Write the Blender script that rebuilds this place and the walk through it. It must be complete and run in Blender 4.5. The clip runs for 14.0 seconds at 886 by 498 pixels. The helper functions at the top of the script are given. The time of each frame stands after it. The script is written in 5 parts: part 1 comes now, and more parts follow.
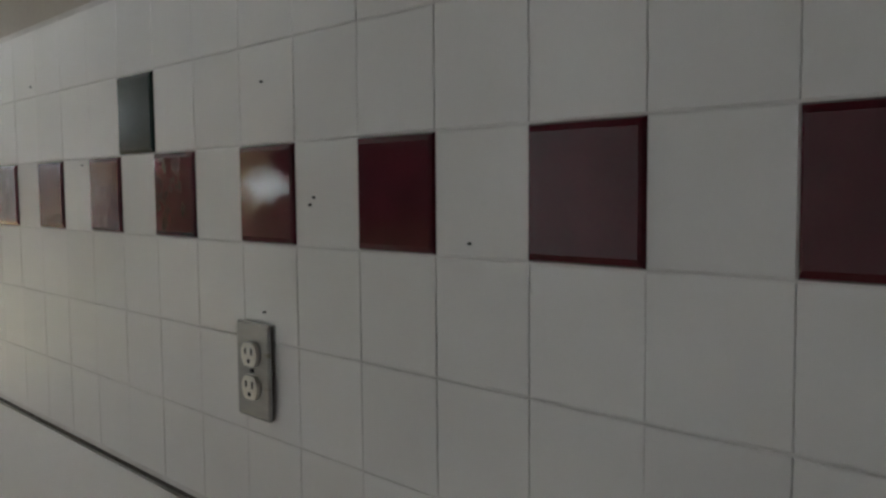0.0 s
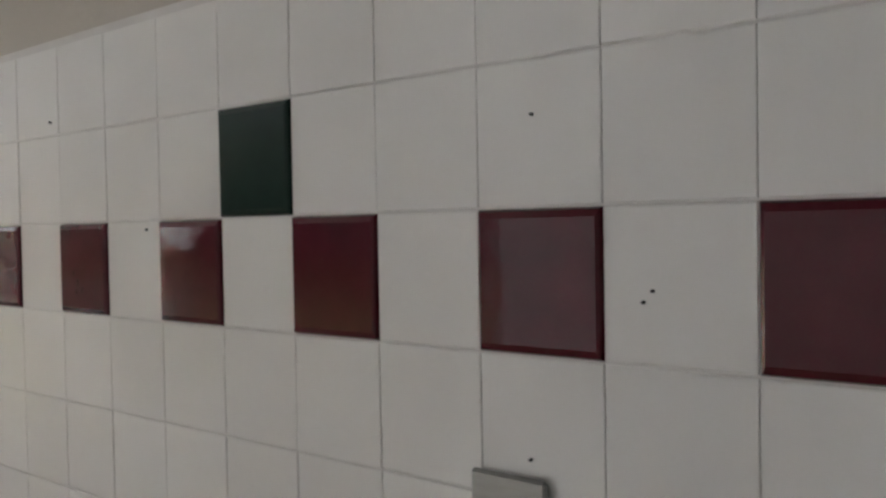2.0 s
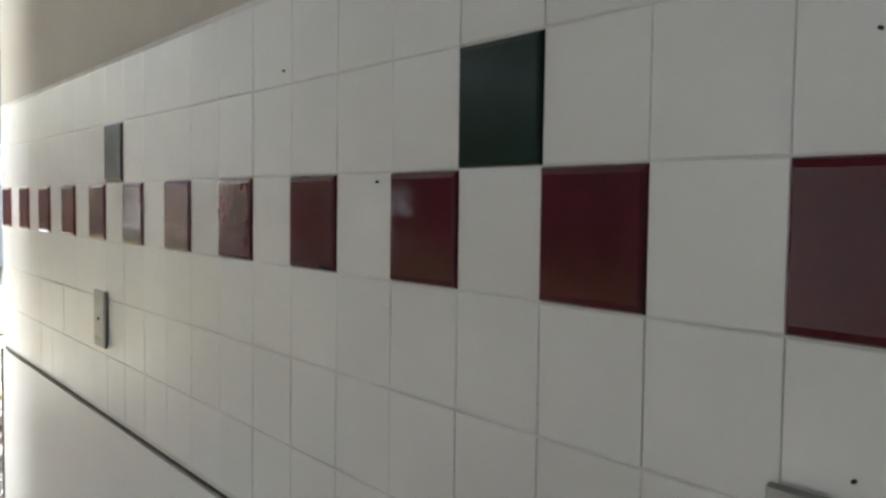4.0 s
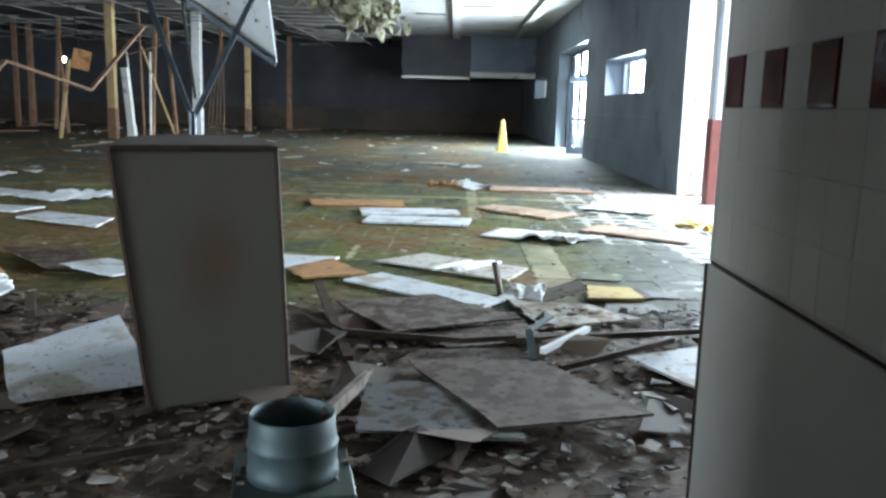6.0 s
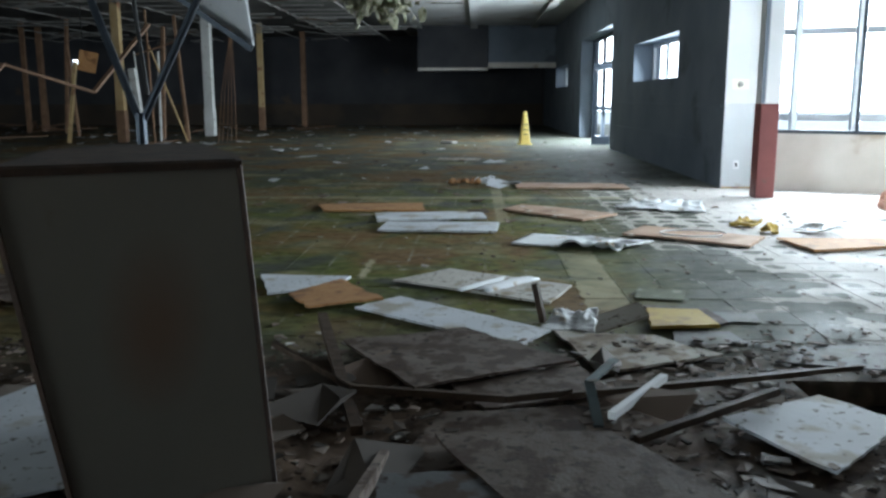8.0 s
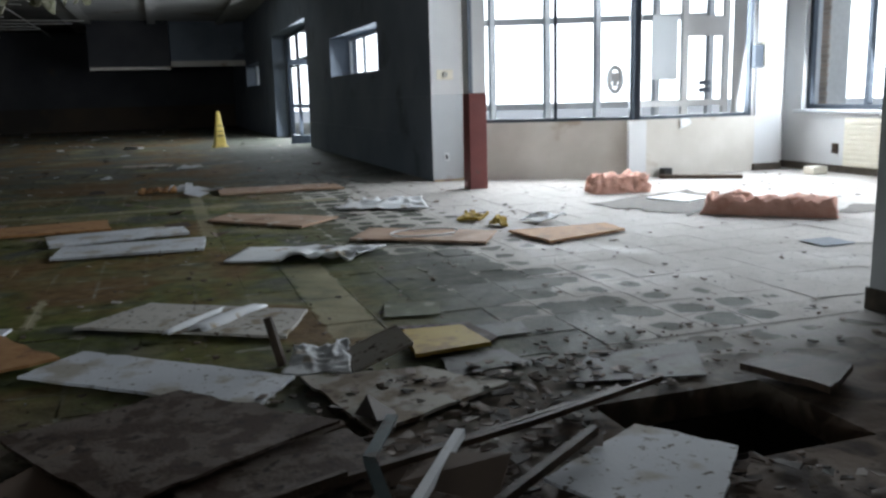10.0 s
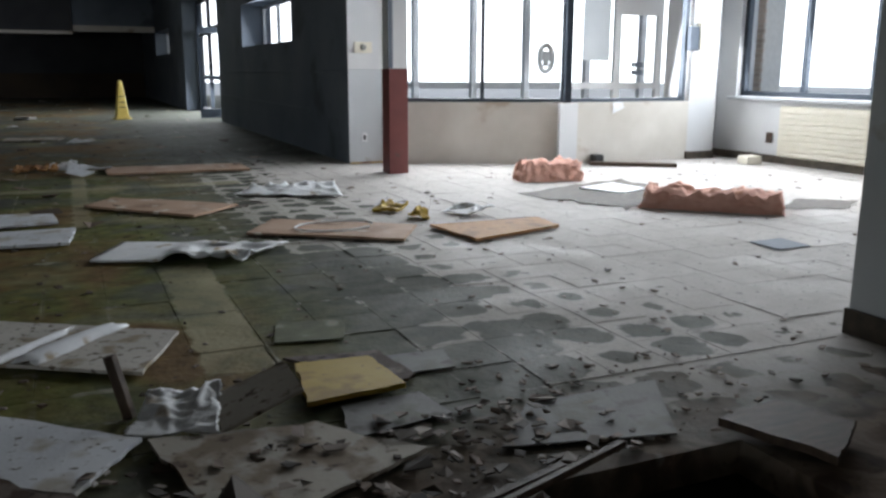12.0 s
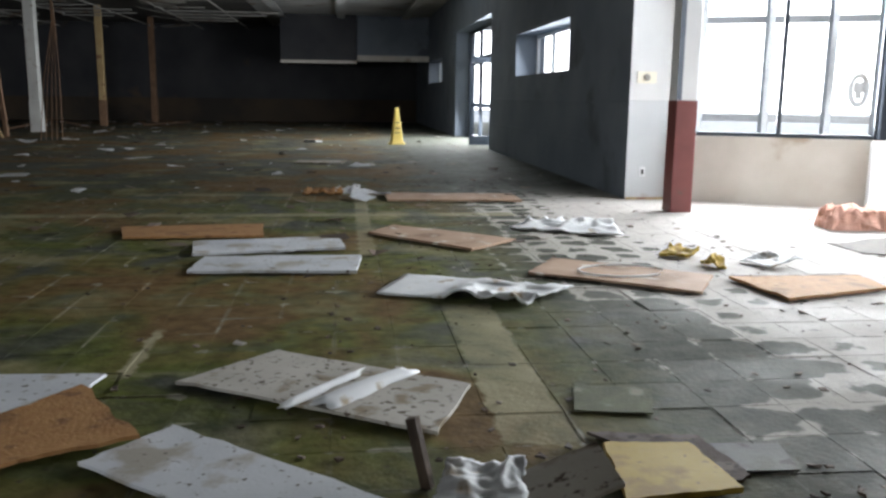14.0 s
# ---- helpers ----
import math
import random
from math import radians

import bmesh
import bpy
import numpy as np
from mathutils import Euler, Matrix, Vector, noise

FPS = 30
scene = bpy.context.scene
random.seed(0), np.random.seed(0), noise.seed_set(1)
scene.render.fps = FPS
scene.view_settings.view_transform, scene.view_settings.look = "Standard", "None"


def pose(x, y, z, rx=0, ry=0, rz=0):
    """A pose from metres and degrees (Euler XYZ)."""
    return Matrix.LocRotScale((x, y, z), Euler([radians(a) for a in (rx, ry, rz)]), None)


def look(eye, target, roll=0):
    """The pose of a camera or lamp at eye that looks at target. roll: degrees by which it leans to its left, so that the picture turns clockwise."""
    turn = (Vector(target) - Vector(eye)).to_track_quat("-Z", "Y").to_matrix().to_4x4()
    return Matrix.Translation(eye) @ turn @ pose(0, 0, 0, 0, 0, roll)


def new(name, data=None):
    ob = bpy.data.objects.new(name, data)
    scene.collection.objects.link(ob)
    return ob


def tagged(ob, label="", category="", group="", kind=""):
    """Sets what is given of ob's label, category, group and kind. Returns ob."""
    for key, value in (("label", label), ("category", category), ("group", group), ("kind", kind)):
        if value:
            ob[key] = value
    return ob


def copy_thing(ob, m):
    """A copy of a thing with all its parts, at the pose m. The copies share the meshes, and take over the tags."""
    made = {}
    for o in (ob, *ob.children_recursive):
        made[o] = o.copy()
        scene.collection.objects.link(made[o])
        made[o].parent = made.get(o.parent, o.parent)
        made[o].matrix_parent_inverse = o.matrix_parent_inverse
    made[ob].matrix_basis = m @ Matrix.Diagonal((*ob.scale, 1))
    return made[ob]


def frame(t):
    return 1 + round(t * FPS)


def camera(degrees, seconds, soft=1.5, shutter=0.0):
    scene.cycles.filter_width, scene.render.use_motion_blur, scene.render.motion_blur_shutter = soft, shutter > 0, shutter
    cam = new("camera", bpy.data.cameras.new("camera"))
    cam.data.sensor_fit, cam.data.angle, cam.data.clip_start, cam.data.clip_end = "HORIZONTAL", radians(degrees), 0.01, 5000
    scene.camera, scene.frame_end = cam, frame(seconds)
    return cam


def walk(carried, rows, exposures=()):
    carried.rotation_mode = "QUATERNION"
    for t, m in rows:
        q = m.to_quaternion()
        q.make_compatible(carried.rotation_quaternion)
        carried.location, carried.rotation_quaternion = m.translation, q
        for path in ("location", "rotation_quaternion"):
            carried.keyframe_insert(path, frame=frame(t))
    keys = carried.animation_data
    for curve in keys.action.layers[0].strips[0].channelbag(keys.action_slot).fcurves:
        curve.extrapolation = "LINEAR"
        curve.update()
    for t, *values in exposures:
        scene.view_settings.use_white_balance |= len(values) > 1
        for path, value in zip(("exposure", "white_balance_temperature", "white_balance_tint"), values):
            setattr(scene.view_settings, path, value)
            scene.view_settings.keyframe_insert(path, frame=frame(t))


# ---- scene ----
cam = camera(56.0, 14.0, soft=2.7)
PATH = [
    (0, (0.073, -1.195, 1.367), (1.481, 0.218, 1.225), -0.5),
    (0.5, (0.058, -1.106, 1.376), (1.467, 0.313, 1.356), -0.9),
    (1, (0.015, -0.857, 1.39), (1.423, 0.564, 1.376), -3.6),
    (1.5, (0.014, -0.735, 1.392), (1.565, 0.527, 1.335), -1.4),
    (2, (0.062, -0.712, 1.405), (1.639, 0.517, 1.357), -1.0),
    (2.2, (0.084, -0.725, 1.414), (1.619, 0.555, 1.344), -1.7),
    (4.3, (0.111, -0.53, 1.371), (1.212, 1.136, 1.26), 1.0),
    (4.5, (0.071, -0.462, 1.355), (1.028, 1.291, 1.238), 0.6),
    (5, (-0.041, -0.239, 1.368), (0.394, 1.711, 1.264), -0.2),
    (5.5, (-0.058, -0.09, 1.332), (0.113, 1.894, 1.143), 0.1),
    (6, (-0.002, 0.177, 1.294), (-0.02, 2.148, 0.957), 1.6),
    (6.5, (0.024, 0.415, 1.306), (-0.236, 2.367, 0.956), 0.8),
    (7, (-0.073, 0.664, 1.285), (-0.316, 2.618, 0.934), 0.2),
    (7.5, (-0.1, 0.899, 1.288), (-0.245, 2.86, 0.923), -0.4),
    (8, (-0.061, 1.179, 1.286), (-0.129, 3.146, 0.932), -0.1),
    (8.5, (-0.071, 1.43, 1.281), (-0.055, 3.409, 0.988), -1.4),
    (9, (-0.111, 1.624, 1.295), (0.264, 3.565, 0.993), -1.3),
    (9.2, (-0.111, 1.733, 1.269), (0.401, 3.64, 0.953), -0.5),
    (11.3, (0.087, 2.757, 1.187), (0.804, 4.582, 0.79), -2.0),
    (11.5, (0.142, 2.824, 1.187), (0.911, 4.626, 0.784), -1.6),
    (12, (0.251, 2.971, 1.192), (1.045, 4.758, 0.775), 0.2),
    (12.5, (0.233, 3.099, 1.179), (1.017, 4.891, 0.759), 0.9),
    (13, (0.128, 3.314, 1.21), (0.784, 5.16, 0.81), -0.7),
    (13.5, (0.095, 3.428, 1.21), (0.434, 5.362, 0.828), -1.9),
    (14, (0.107, 3.448, 1.226), (0.339, 5.402, 0.867), 0.7),
]
EXPOSURES = [(0, 5.55, 6600, 10), (1, 5.9, 6600, 12), (2.2, 6.15, 6750, 14), (4.3, 5.9, 6400, 6), (4.5, 5.2, 6250, 4), (5, 3.75, 5850, 2), (5.5, 3.15, 5850, 2), (6, 3.1, 5850, 2), (6.5, 3.3, 5850, 2), (7, 3.4, 5850, 2),
             (7.5, 2.2, 5850, 2), (8, 1.75, 5900, 2), (8.5, 1.5, 5900, 2), (9, 0.7, 6000, 4), (11.3, 0.65, 6450, 10), (12.5, 0.5, 6450, 10), (13, 0.5, 6500, 10), (13.5, 0.95, 6600, 10), (14, 1.55, 6600, 10)]
walk(cam, [(t, look(eye, target, roll)) for t, eye, target, roll in PATH], EXPOSURES)

# ---- sky, sun and the light of the openings ----
world = bpy.data.worlds.new("world")
scene.world = world
world.use_nodes = True
wn = world.node_tree.nodes
sky = wn.new("ShaderNodeTexSky")
sky.sky_type, sky.sun_disc = "NISHITA", False
sky.dust_density = 0.2
sky.sun_elevation, sky.sun_rotation = radians(42), radians(50)
world.node_tree.links.new(sky.outputs[0], wn["Background"].inputs[0])
wn["Background"].inputs[1].default_value = 0.15
sun_data = bpy.data.lights.new("sun", "SUN")
sun_data.energy, sun_data.angle, sun_data.color = 1.5, radians(12), (1.0, 0.96, 0.9)
sun = new("sun", sun_data)
sun.matrix_world = look((20, 20, 20), (5, 4, 0))


def opening_light(name, eye, target, wide, high, watts, color=(0.9, 0.95, 1.0)):
    """Daylight of one opening, an area lamp that fills it."""
    data = bpy.data.lights.new(name, "AREA")
    data.shape, data.size, data.size_y, data.energy, data.color = "RECTANGLE", wide, high, watts, color
    lamp = new(name, data)
    lamp.matrix_world = look(eye, target)
    return lamp


opening_light("bay_window_light", (5.3, 12.95, 2.1), (4.3, 10.8, 1.6), 2.0, 2.4, 150)
opening_light("store_window_light", (7.3, 12.6, 2.1), (7.2, 10.0, 1.6), 1.5, 2.4, 110)
opening_light("side_window_light", (8.98, 9.6, 2.1), (5.0, 9.4, 1.2), 5.0, 2.3, 200)
opening_light("entrance_light", (3.95, 26.6, 1.6), (0.0, 26.0, 0.6), 5.4, 3.0, 350)
opening_light("high_window_light", (3.95, 18.4, 2.05), (0.0, 18.0, 0.6), 3.6, 0.7, 45)
# lamp in an added opening out of view, brightens the left hall and cabinet
opening_light("rear_opening_light", (-14.0, -5.9, 1.9), (-10.0, 6.0, 0.8), 9.6, 2.3, 275, (0.93, 0.97, 1.0))

# ---- materials ----


def material(name, a, b, scale=4.0, rough=0.8, bump=0.2, spot=None, spots=0.6, spot_scale=1.2, metal=0.0, vary=0.0, stretch=(1, 1, 1), fine=60.0, film=None):
    """A surface of two tones in a coarse noise, stains with an edge of their own, and fine relief."""
    m = bpy.data.materials.new(name)
    m.use_nodes = True
    nt = m.node_tree
    n, link = nt.nodes, nt.links.new
    bsdf = n["Principled BSDF"]
    geo = n.new("ShaderNodeNewGeometry")
    mp = n.new("ShaderNodeMapping")
    mp.inputs["Scale"].default_value = stretch
    link(geo.outputs["Position"], mp.inputs[0])

    def noise_at(s, detail=6):
        t = n.new("ShaderNodeTexNoise")
        t.inputs["Scale"].default_value, t.inputs["Detail"].default_value = s, detail
        link(mp.outputs[0], t.inputs["Vector"])
        return t.outputs["Fac"]

    def ramp(fac, lo, hi):
        r = n.new("ShaderNodeMapRange")
        r.inputs["From Min"].default_value, r.inputs["From Max"].default_value = lo, hi
        link(fac, r.inputs["Value"])
        return r.outputs[0]

    def mix(fac, p, q):
        x = n.new("ShaderNodeMix")
        x.data_type = "RGBA"
        link(fac, x.inputs["Factor"])
        for value, socket in ((p, x.inputs["A"]), (q, x.inputs["B"])):
            if isinstance(value, tuple):
                socket.default_value = (*value, 1)
            else:
                link(value, socket)
        return x.outputs["Result"]

    color = mix(ramp(noise_at(scale), 0.3, 0.7), a, b)
    grain = noise_at(fine, 4)
    if film:
        tone, start, size = film
        color = mix(ramp(noise_at(size, 10), start, start + 0.09), color, tone)
    if spot:
        color = mix(ramp(noise_at(spot_scale, 8), spots, spots + 0.09), color, spot)
    if vary:
        rnd = n.new("ShaderNodeObjectInfo").outputs["Random"]
        hsv = n.new("ShaderNodeHueSaturation")
        vr = n.new("ShaderNodeMapRange")
        vr.inputs["To Min"].default_value, vr.inputs["To Max"].default_value = 1 - vary, 1 + vary
        link(rnd, vr.inputs["Value"])
        link(vr.outputs[0], hsv.inputs["Value"])
        link(color, hsv.inputs["Color"])
        color = hsv.outputs[0]
    link(color, bsdf.inputs["Base Color"])
    spread = 0.12 if rough > 0.35 else 0.015
    rr = n.new("ShaderNodeMapRange")
    rr.inputs["To Min"].default_value, rr.inputs["To Max"].default_value = max(0.03, rough - spread), min(1, rough + spread)
    link(grain, rr.inputs["Value"])
    link(rr.outputs[0], bsdf.inputs["Roughness"])
    bsdf.inputs["Metallic"].default_value = metal
    if bump:
        bp = n.new("ShaderNodeBump")
        bp.inputs["Strength"].default_value, bp.inputs["Distance"].default_value = bump, 0.01
        link(grain, bp.inputs["Height"])
        link(bp.outputs[0], bsdf.inputs["Normal"])
    return m


def floor_material(name, rough=0.55):
    """Old vinyl floor: dark grey-green tile, moss, brown sludge, pale glue residue, white tile under the windows."""
    m = bpy.data.materials.new(name)
    m.use_nodes = True
    nt = m.node_tree
    n, link = nt.nodes, nt.links.new
    bsdf = n["Principled BSDF"]
    geo = n.new("ShaderNodeNewGeometry")
    sep = n.new("ShaderNodeSeparateXYZ")
    link(geo.outputs["Position"], sep.inputs[0])

    def noise_at(s, detail=6, warp=0.0):
        t = n.new("ShaderNodeTexNoise")
        t.inputs["Scale"].default_value, t.inputs["Detail"].default_value, t.inputs["Distortion"].default_value = s, detail, warp
        link(geo.outputs["Position"], t.inputs["Vector"])
        return t.outputs["Fac"]

    def ramp(fac, lo, hi, a=0.0, b=1.0):
        r = n.new("ShaderNodeMapRange")
        for key, value in (("From Min", lo), ("From Max", hi), ("To Min", a), ("To Max", b)):
            r.inputs[key].default_value = value
        link(fac, r.inputs["Value"])
        return r.outputs[0]

    def calc(op, p, q):
        x = n.new("ShaderNodeMath")
        x.operation = op
        for value, socket in ((p, x.inputs[0]), (q, x.inputs[1])):
            if isinstance(value, (int, float)):
                socket.default_value = value
            else:
                link(value, socket)
        return x.outputs[0]

    def mix(fac, p, q):
        x = n.new("ShaderNodeMix")
        x.data_type = "RGBA"
        link(fac, x.inputs["Factor"])
        for value, socket in ((p, x.inputs["A"]), (q, x.inputs["B"])):
            if isinstance(value, tuple):
                socket.default_value = (*value, 1)
            else:
                link(value, socket)
        return x.outputs["Result"]

    px, py = sep.outputs["X"], sep.outputs["Y"]
    big, mid, small = noise_at(0.45, 5), noise_at(1.7, 8, 0.6), noise_at(9, 6)
    rnd = n.new("ShaderNodeObjectInfo").outputs["Random"]
    tile = mix(ramp(small, 0.35, 0.65), (0.04, 0.046, 0.036), (0.088, 0.092, 0.074))
    tile = mix(ramp(rnd, 0, 1, 0, 0.14), tile, (0.2, 0.195, 0.17))
    # moss on the left, soft, olive, with bare yellowish patches
    left = calc("MULTIPLY", ramp(calc("ADD", px, calc("MULTIPLY", mid, 1.2)), 2.3, 1.3), ramp(py, 4.8, 6.2))
    moss = calc("MULTIPLY", ramp(calc("ADD", mid, calc("MULTIPLY", big, 0.6)), 0.62, 0.82), calc("MULTIPLY", left, ramp(py, 18, 9.5)))
    color = mix(moss, tile, mix(ramp(small, 0.3, 0.7), (0.055, 0.07, 0.012), (0.16, 0.175, 0.045)))
    bare = calc("MULTIPLY", ramp(noise_at(1.15, 6, 0.3), 0.53, 0.66, 0.0, 0.75), left)
    color = mix(bare, color, mix(ramp(small, 0.3, 0.7), (0.19, 0.17, 0.07), (0.31, 0.28, 0.16)))
    mud = calc("MULTIPLY", left, ramp(calc("ADD", calc("MULTIPLY", mid, 0.5), calc("MULTIPLY", big, 0.9)), 0.67, 0.8))
    color = mix(mud, color, mix(ramp(small, 0.3, 0.7), (0.095, 0.058, 0.024), (0.2, 0.13, 0.06)))
    band = calc("MULTIPLY", calc("MULTIPLY", ramp(py, 7.8, 8.5), ramp(py, 10.2, 9.3)), calc("MULTIPLY", ramp(px, 0.7, -0.2), ramp(mid, 0.36, 0.6)))
    color = mix(calc("MULTIPLY", band, 0.8), color, mix(ramp(small, 0.3, 0.7), (0.11, 0.062, 0.022), (0.2, 0.13, 0.058)))
    sludge = ramp(calc("ADD", py, calc("MULTIPLY", mid, -2.2)), 4.6, 3.6)
    color = mix(sludge, color, mix(ramp(noise_at(5, 9, 1.0), 0.4, 0.6), (0.05, 0.033, 0.024), (0.19, 0.14, 0.105)))
    # pale film: whole under the windows, thinning to rounded dark tile centres, then to thin lines along the joints
    jx, jy = calc("PINGPONG", calc("ADD", px, 9.715), 0.1525), calc("PINGPONG", calc("ADD", py, 2.95), 0.1525)
    joint = n.new("ShaderNodeMath")
    joint.operation = "SMOOTH_MIN"
    joint.inputs[2].default_value = 0.09
    link(jx, joint.inputs[0])
    link(jy, joint.inputs[1])
    edge = calc("ADD", 2.5, calc("MULTIPLY", ramp(py, 5.2, 7.2, 1.0, 0.0), 0.9))
    island = calc("MULTIPLY", calc("MULTIPLY", ramp(py, 6.75, 6.95), ramp(py, 8.4, 8.1)), calc("MULTIPLY", ramp(px, 0.9, 1.0), ramp(px, 2.35, 2.05)))
    s_at = calc("SUBTRACT", calc("ADD", px, calc("MULTIPLY", calc("SUBTRACT", noise_at(1.4, 5, 0.5), 0.5), 3.4)), edge)
    s_at = calc("SUBTRACT", s_at, calc("MULTIPLY", island, 0.8))
    reach = calc("ADD", ramp(s_at, -1.3, 0.75, -0.02, 0.18), calc("MULTIPLY", calc("SUBTRACT", noise_at(4.5, 6, 1.2), 0.5), 0.2))
    film = ramp(calc("SUBTRACT", reach, joint.outputs[0]), -0.006, 0.012)
    film = calc("MULTIPLY", film, calc("MULTIPLY", ramp(calc("ADD", py, calc("MULTIPLY", mid, 1.2)), 5.45, 6.2), ramp(py, 15, 13)))
    color = mix(film, color, mix(ramp(px, 0.6, 2.6), mix(ramp(small, 0.3, 0.75), (0.34, 0.33, 0.27), (0.24, 0.23, 0.17)), mix(ramp(small, 0.3, 0.75), (0.48, 0.455, 0.43), (0.39, 0.365, 0.34))))
    lines = calc("MULTIPLY", ramp(calc("MINIMUM", jx, jy), 0.016, 0.008), calc("MULTIPLY", ramp(noise_at(2.3, 4), 0.5, 0.62, 0.0, 0.4), calc("MULTIPLY", left, ramp(py, 17, 13))))
    color = mix(lines, color, (0.26, 0.245, 0.19))
    # bare strips where one row of tiles is worn to the screed
    for x0, x1, y0, y1, amount in ((0.66, 0.965, 6.2, 8.3, 0.85), (-0.9, -0.83, 7.02, 7.85, 0.95), (-4.0, 1.9, 12.0, 12.3, 0.55), (-2.4, 1.6, 13.8, 14.1, 0.45), (-5.0, -0.5, 7.05, 7.15, 0.5), (0.2, 0.36, 9.8, 13.5, 0.6)):
        wob = calc("MULTIPLY", calc("SUBTRACT", small, 0.5), 0.12)
        sx, sy = calc("ADD", px, wob), calc("ADD", py, wob)
        strip = calc("MULTIPLY", calc("MULTIPLY", ramp(sx, x0, x0 + 0.02), ramp(sx, x1, x1 - 0.02)), calc("MULTIPLY", ramp(sy, y0, y0 + 0.03), ramp(sy, y1, y1 - 0.1)))
        color = mix(calc("MULTIPLY", strip, ramp(mid, 0.36, 0.58, amount * 0.3, amount)), color, (0.38, 0.345, 0.225))
    dirt = ramp(noise_at(22, 8, 0.5), 0.62, 0.7)
    color = mix(calc("MULTIPLY", dirt, 0.7), color, (0.07, 0.055, 0.04))
    link(color, bsdf.inputs["Base Color"])
    link(ramp(mid, 0.3, 0.7, rough - 0.14, rough + 0.2), bsdf.inputs["Roughness"])
    bsdf.inputs["Specular IOR Level"].default_value = 0.1
    bp = n.new("ShaderNodeBump")
    bp.inputs["Strength"].default_value, bp.inputs["Distance"].default_value = 0.35, 0.012
    link(noise_at(34, 6), bp.inputs["Height"])
    link(bp.outputs[0], bsdf.inputs["Normal"])
    return m


M_FLOOR = floor_material("old_floor", 0.76)
M_TILE = floor_material("floor_tile", 0.72)
M_WHITE_TILE = material("white_wall_tile", (0.66, 0.64, 0.6), (0.73, 0.71, 0.67), 3, 0.3, 0.0, vary=0.03, fine=5)
M_RED_TILE = material("maroon_tile", (0.06, 0.006, 0.011), (0.085, 0.009, 0.016), 20, 0.09, 0.05, vary=0.15, fine=26)
M_RED_TILE.node_tree.nodes["Principled BSDF"].inputs["Specular IOR Level"].default_value = 0.3
M_GREEN_TILE = material("dark_green_tile", (0.008, 0.022, 0.016), (0.012, 0.03, 0.022), 20, 0.14, 0.0)
M_GROUT = material("grout", (0.58, 0.56, 0.52), (0.66, 0.64, 0.6), 14, 0.9, 0.3)
M_LOWER = material("lower_wall_panel", (0.66, 0.64, 0.6), (0.7, 0.69, 0.65), 1.5, 0.35, 0.08, (0.5, 0.46, 0.38), 0.7, 2.0)
M_BEIGE = material("beige_paint", (0.42, 0.38, 0.32), (0.5, 0.46, 0.39), 2, 0.7, 0.15)
# dark grey of the added light blockers, low so the tiles mirror little
M_LIGHT_BLOCK = material("grey_corridor_paint", (0.08, 0.08, 0.08), (0.12, 0.12, 0.12), 1.5, 0.8, 0.1)
M_SEAM = material("dark_seam", (0.03, 0.025, 0.02), (0.09, 0.07, 0.05), 12, 0.8, 0.3)
M_STEEL = material("brushed_steel", (0.27, 0.265, 0.245), (0.36, 0.35, 0.33), 9, 0.45, 0.08, (0.2, 0.17, 0.13), 0.66, 14, metal=0.9, stretch=(1, 1, 6))
M_IVORY = material("ivory_plastic", (0.68, 0.64, 0.53), (0.74, 0.7, 0.6), 9, 0.4, 0.03)
M_BLACK = material("black_slot", (0.01, 0.01, 0.01), (0.02, 0.02, 0.02), 9, 0.7, 0.0)
M_WALL = material("grey_blue_block_wall", (0.125, 0.15, 0.188), (0.17, 0.195, 0.232), 1.2, 0.8, 0.3, (0.09, 0.105, 0.13), 0.6, 0.9)
M_WALL_PALE = material("pale_grey_paint", (0.55, 0.56, 0.57), (0.64, 0.64, 0.64), 1.5, 0.65, 0.12, (0.42, 0.38, 0.32), 0.68, 2.5)
M_WALL_GREY = material("grey_dado_paint", (0.46, 0.49, 0.51), (0.53, 0.55, 0.57), 1.5, 0.5, 0.12, (0.36, 0.34, 0.3), 0.66, 3)
M_PLASTER = material("bare_plaster", (0.5, 0.47, 0.42), (0.6, 0.57, 0.52), 2.2, 0.9, 0.35, (0.38, 0.31, 0.24), 0.6, 1.7)
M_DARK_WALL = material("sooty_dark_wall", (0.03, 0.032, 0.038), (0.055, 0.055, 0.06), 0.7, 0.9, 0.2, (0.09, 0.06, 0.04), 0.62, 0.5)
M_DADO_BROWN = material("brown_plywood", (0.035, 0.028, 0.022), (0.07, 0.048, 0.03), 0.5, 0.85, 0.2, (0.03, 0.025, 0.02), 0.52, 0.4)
M_RED_PAINT = material("dark_red_paint", (0.13, 0.032, 0.03), (0.17, 0.045, 0.04), 5, 0.5, 0.1, (0.1, 0.05, 0.04), 0.64, 6)
M_FRAME = material("dark_anodised_frame", (0.03, 0.04, 0.055), (0.05, 0.06, 0.075), 8, 0.4, 0.05, metal=0.6)
M_ALU = material("pale_aluminium", (0.5, 0.52, 0.55), (0.6, 0.62, 0.64), 8, 0.45, 0.05, metal=0.5)
M_CEIL = material("ceiling_board", (0.32, 0.32, 0.315), (0.42, 0.42, 0.41), 0.8, 0.9, 0.25, (0.22, 0.18, 0.13), 0.6, 0.7)
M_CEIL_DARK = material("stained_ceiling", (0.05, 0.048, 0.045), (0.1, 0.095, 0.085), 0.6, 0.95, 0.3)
M_GRID = material("ceiling_grid_metal", (0.16, 0.155, 0.145), (0.28, 0.27, 0.25), 3, 0.7, 0.1, (0.1, 0.065, 0.04), 0.55, 1.5)
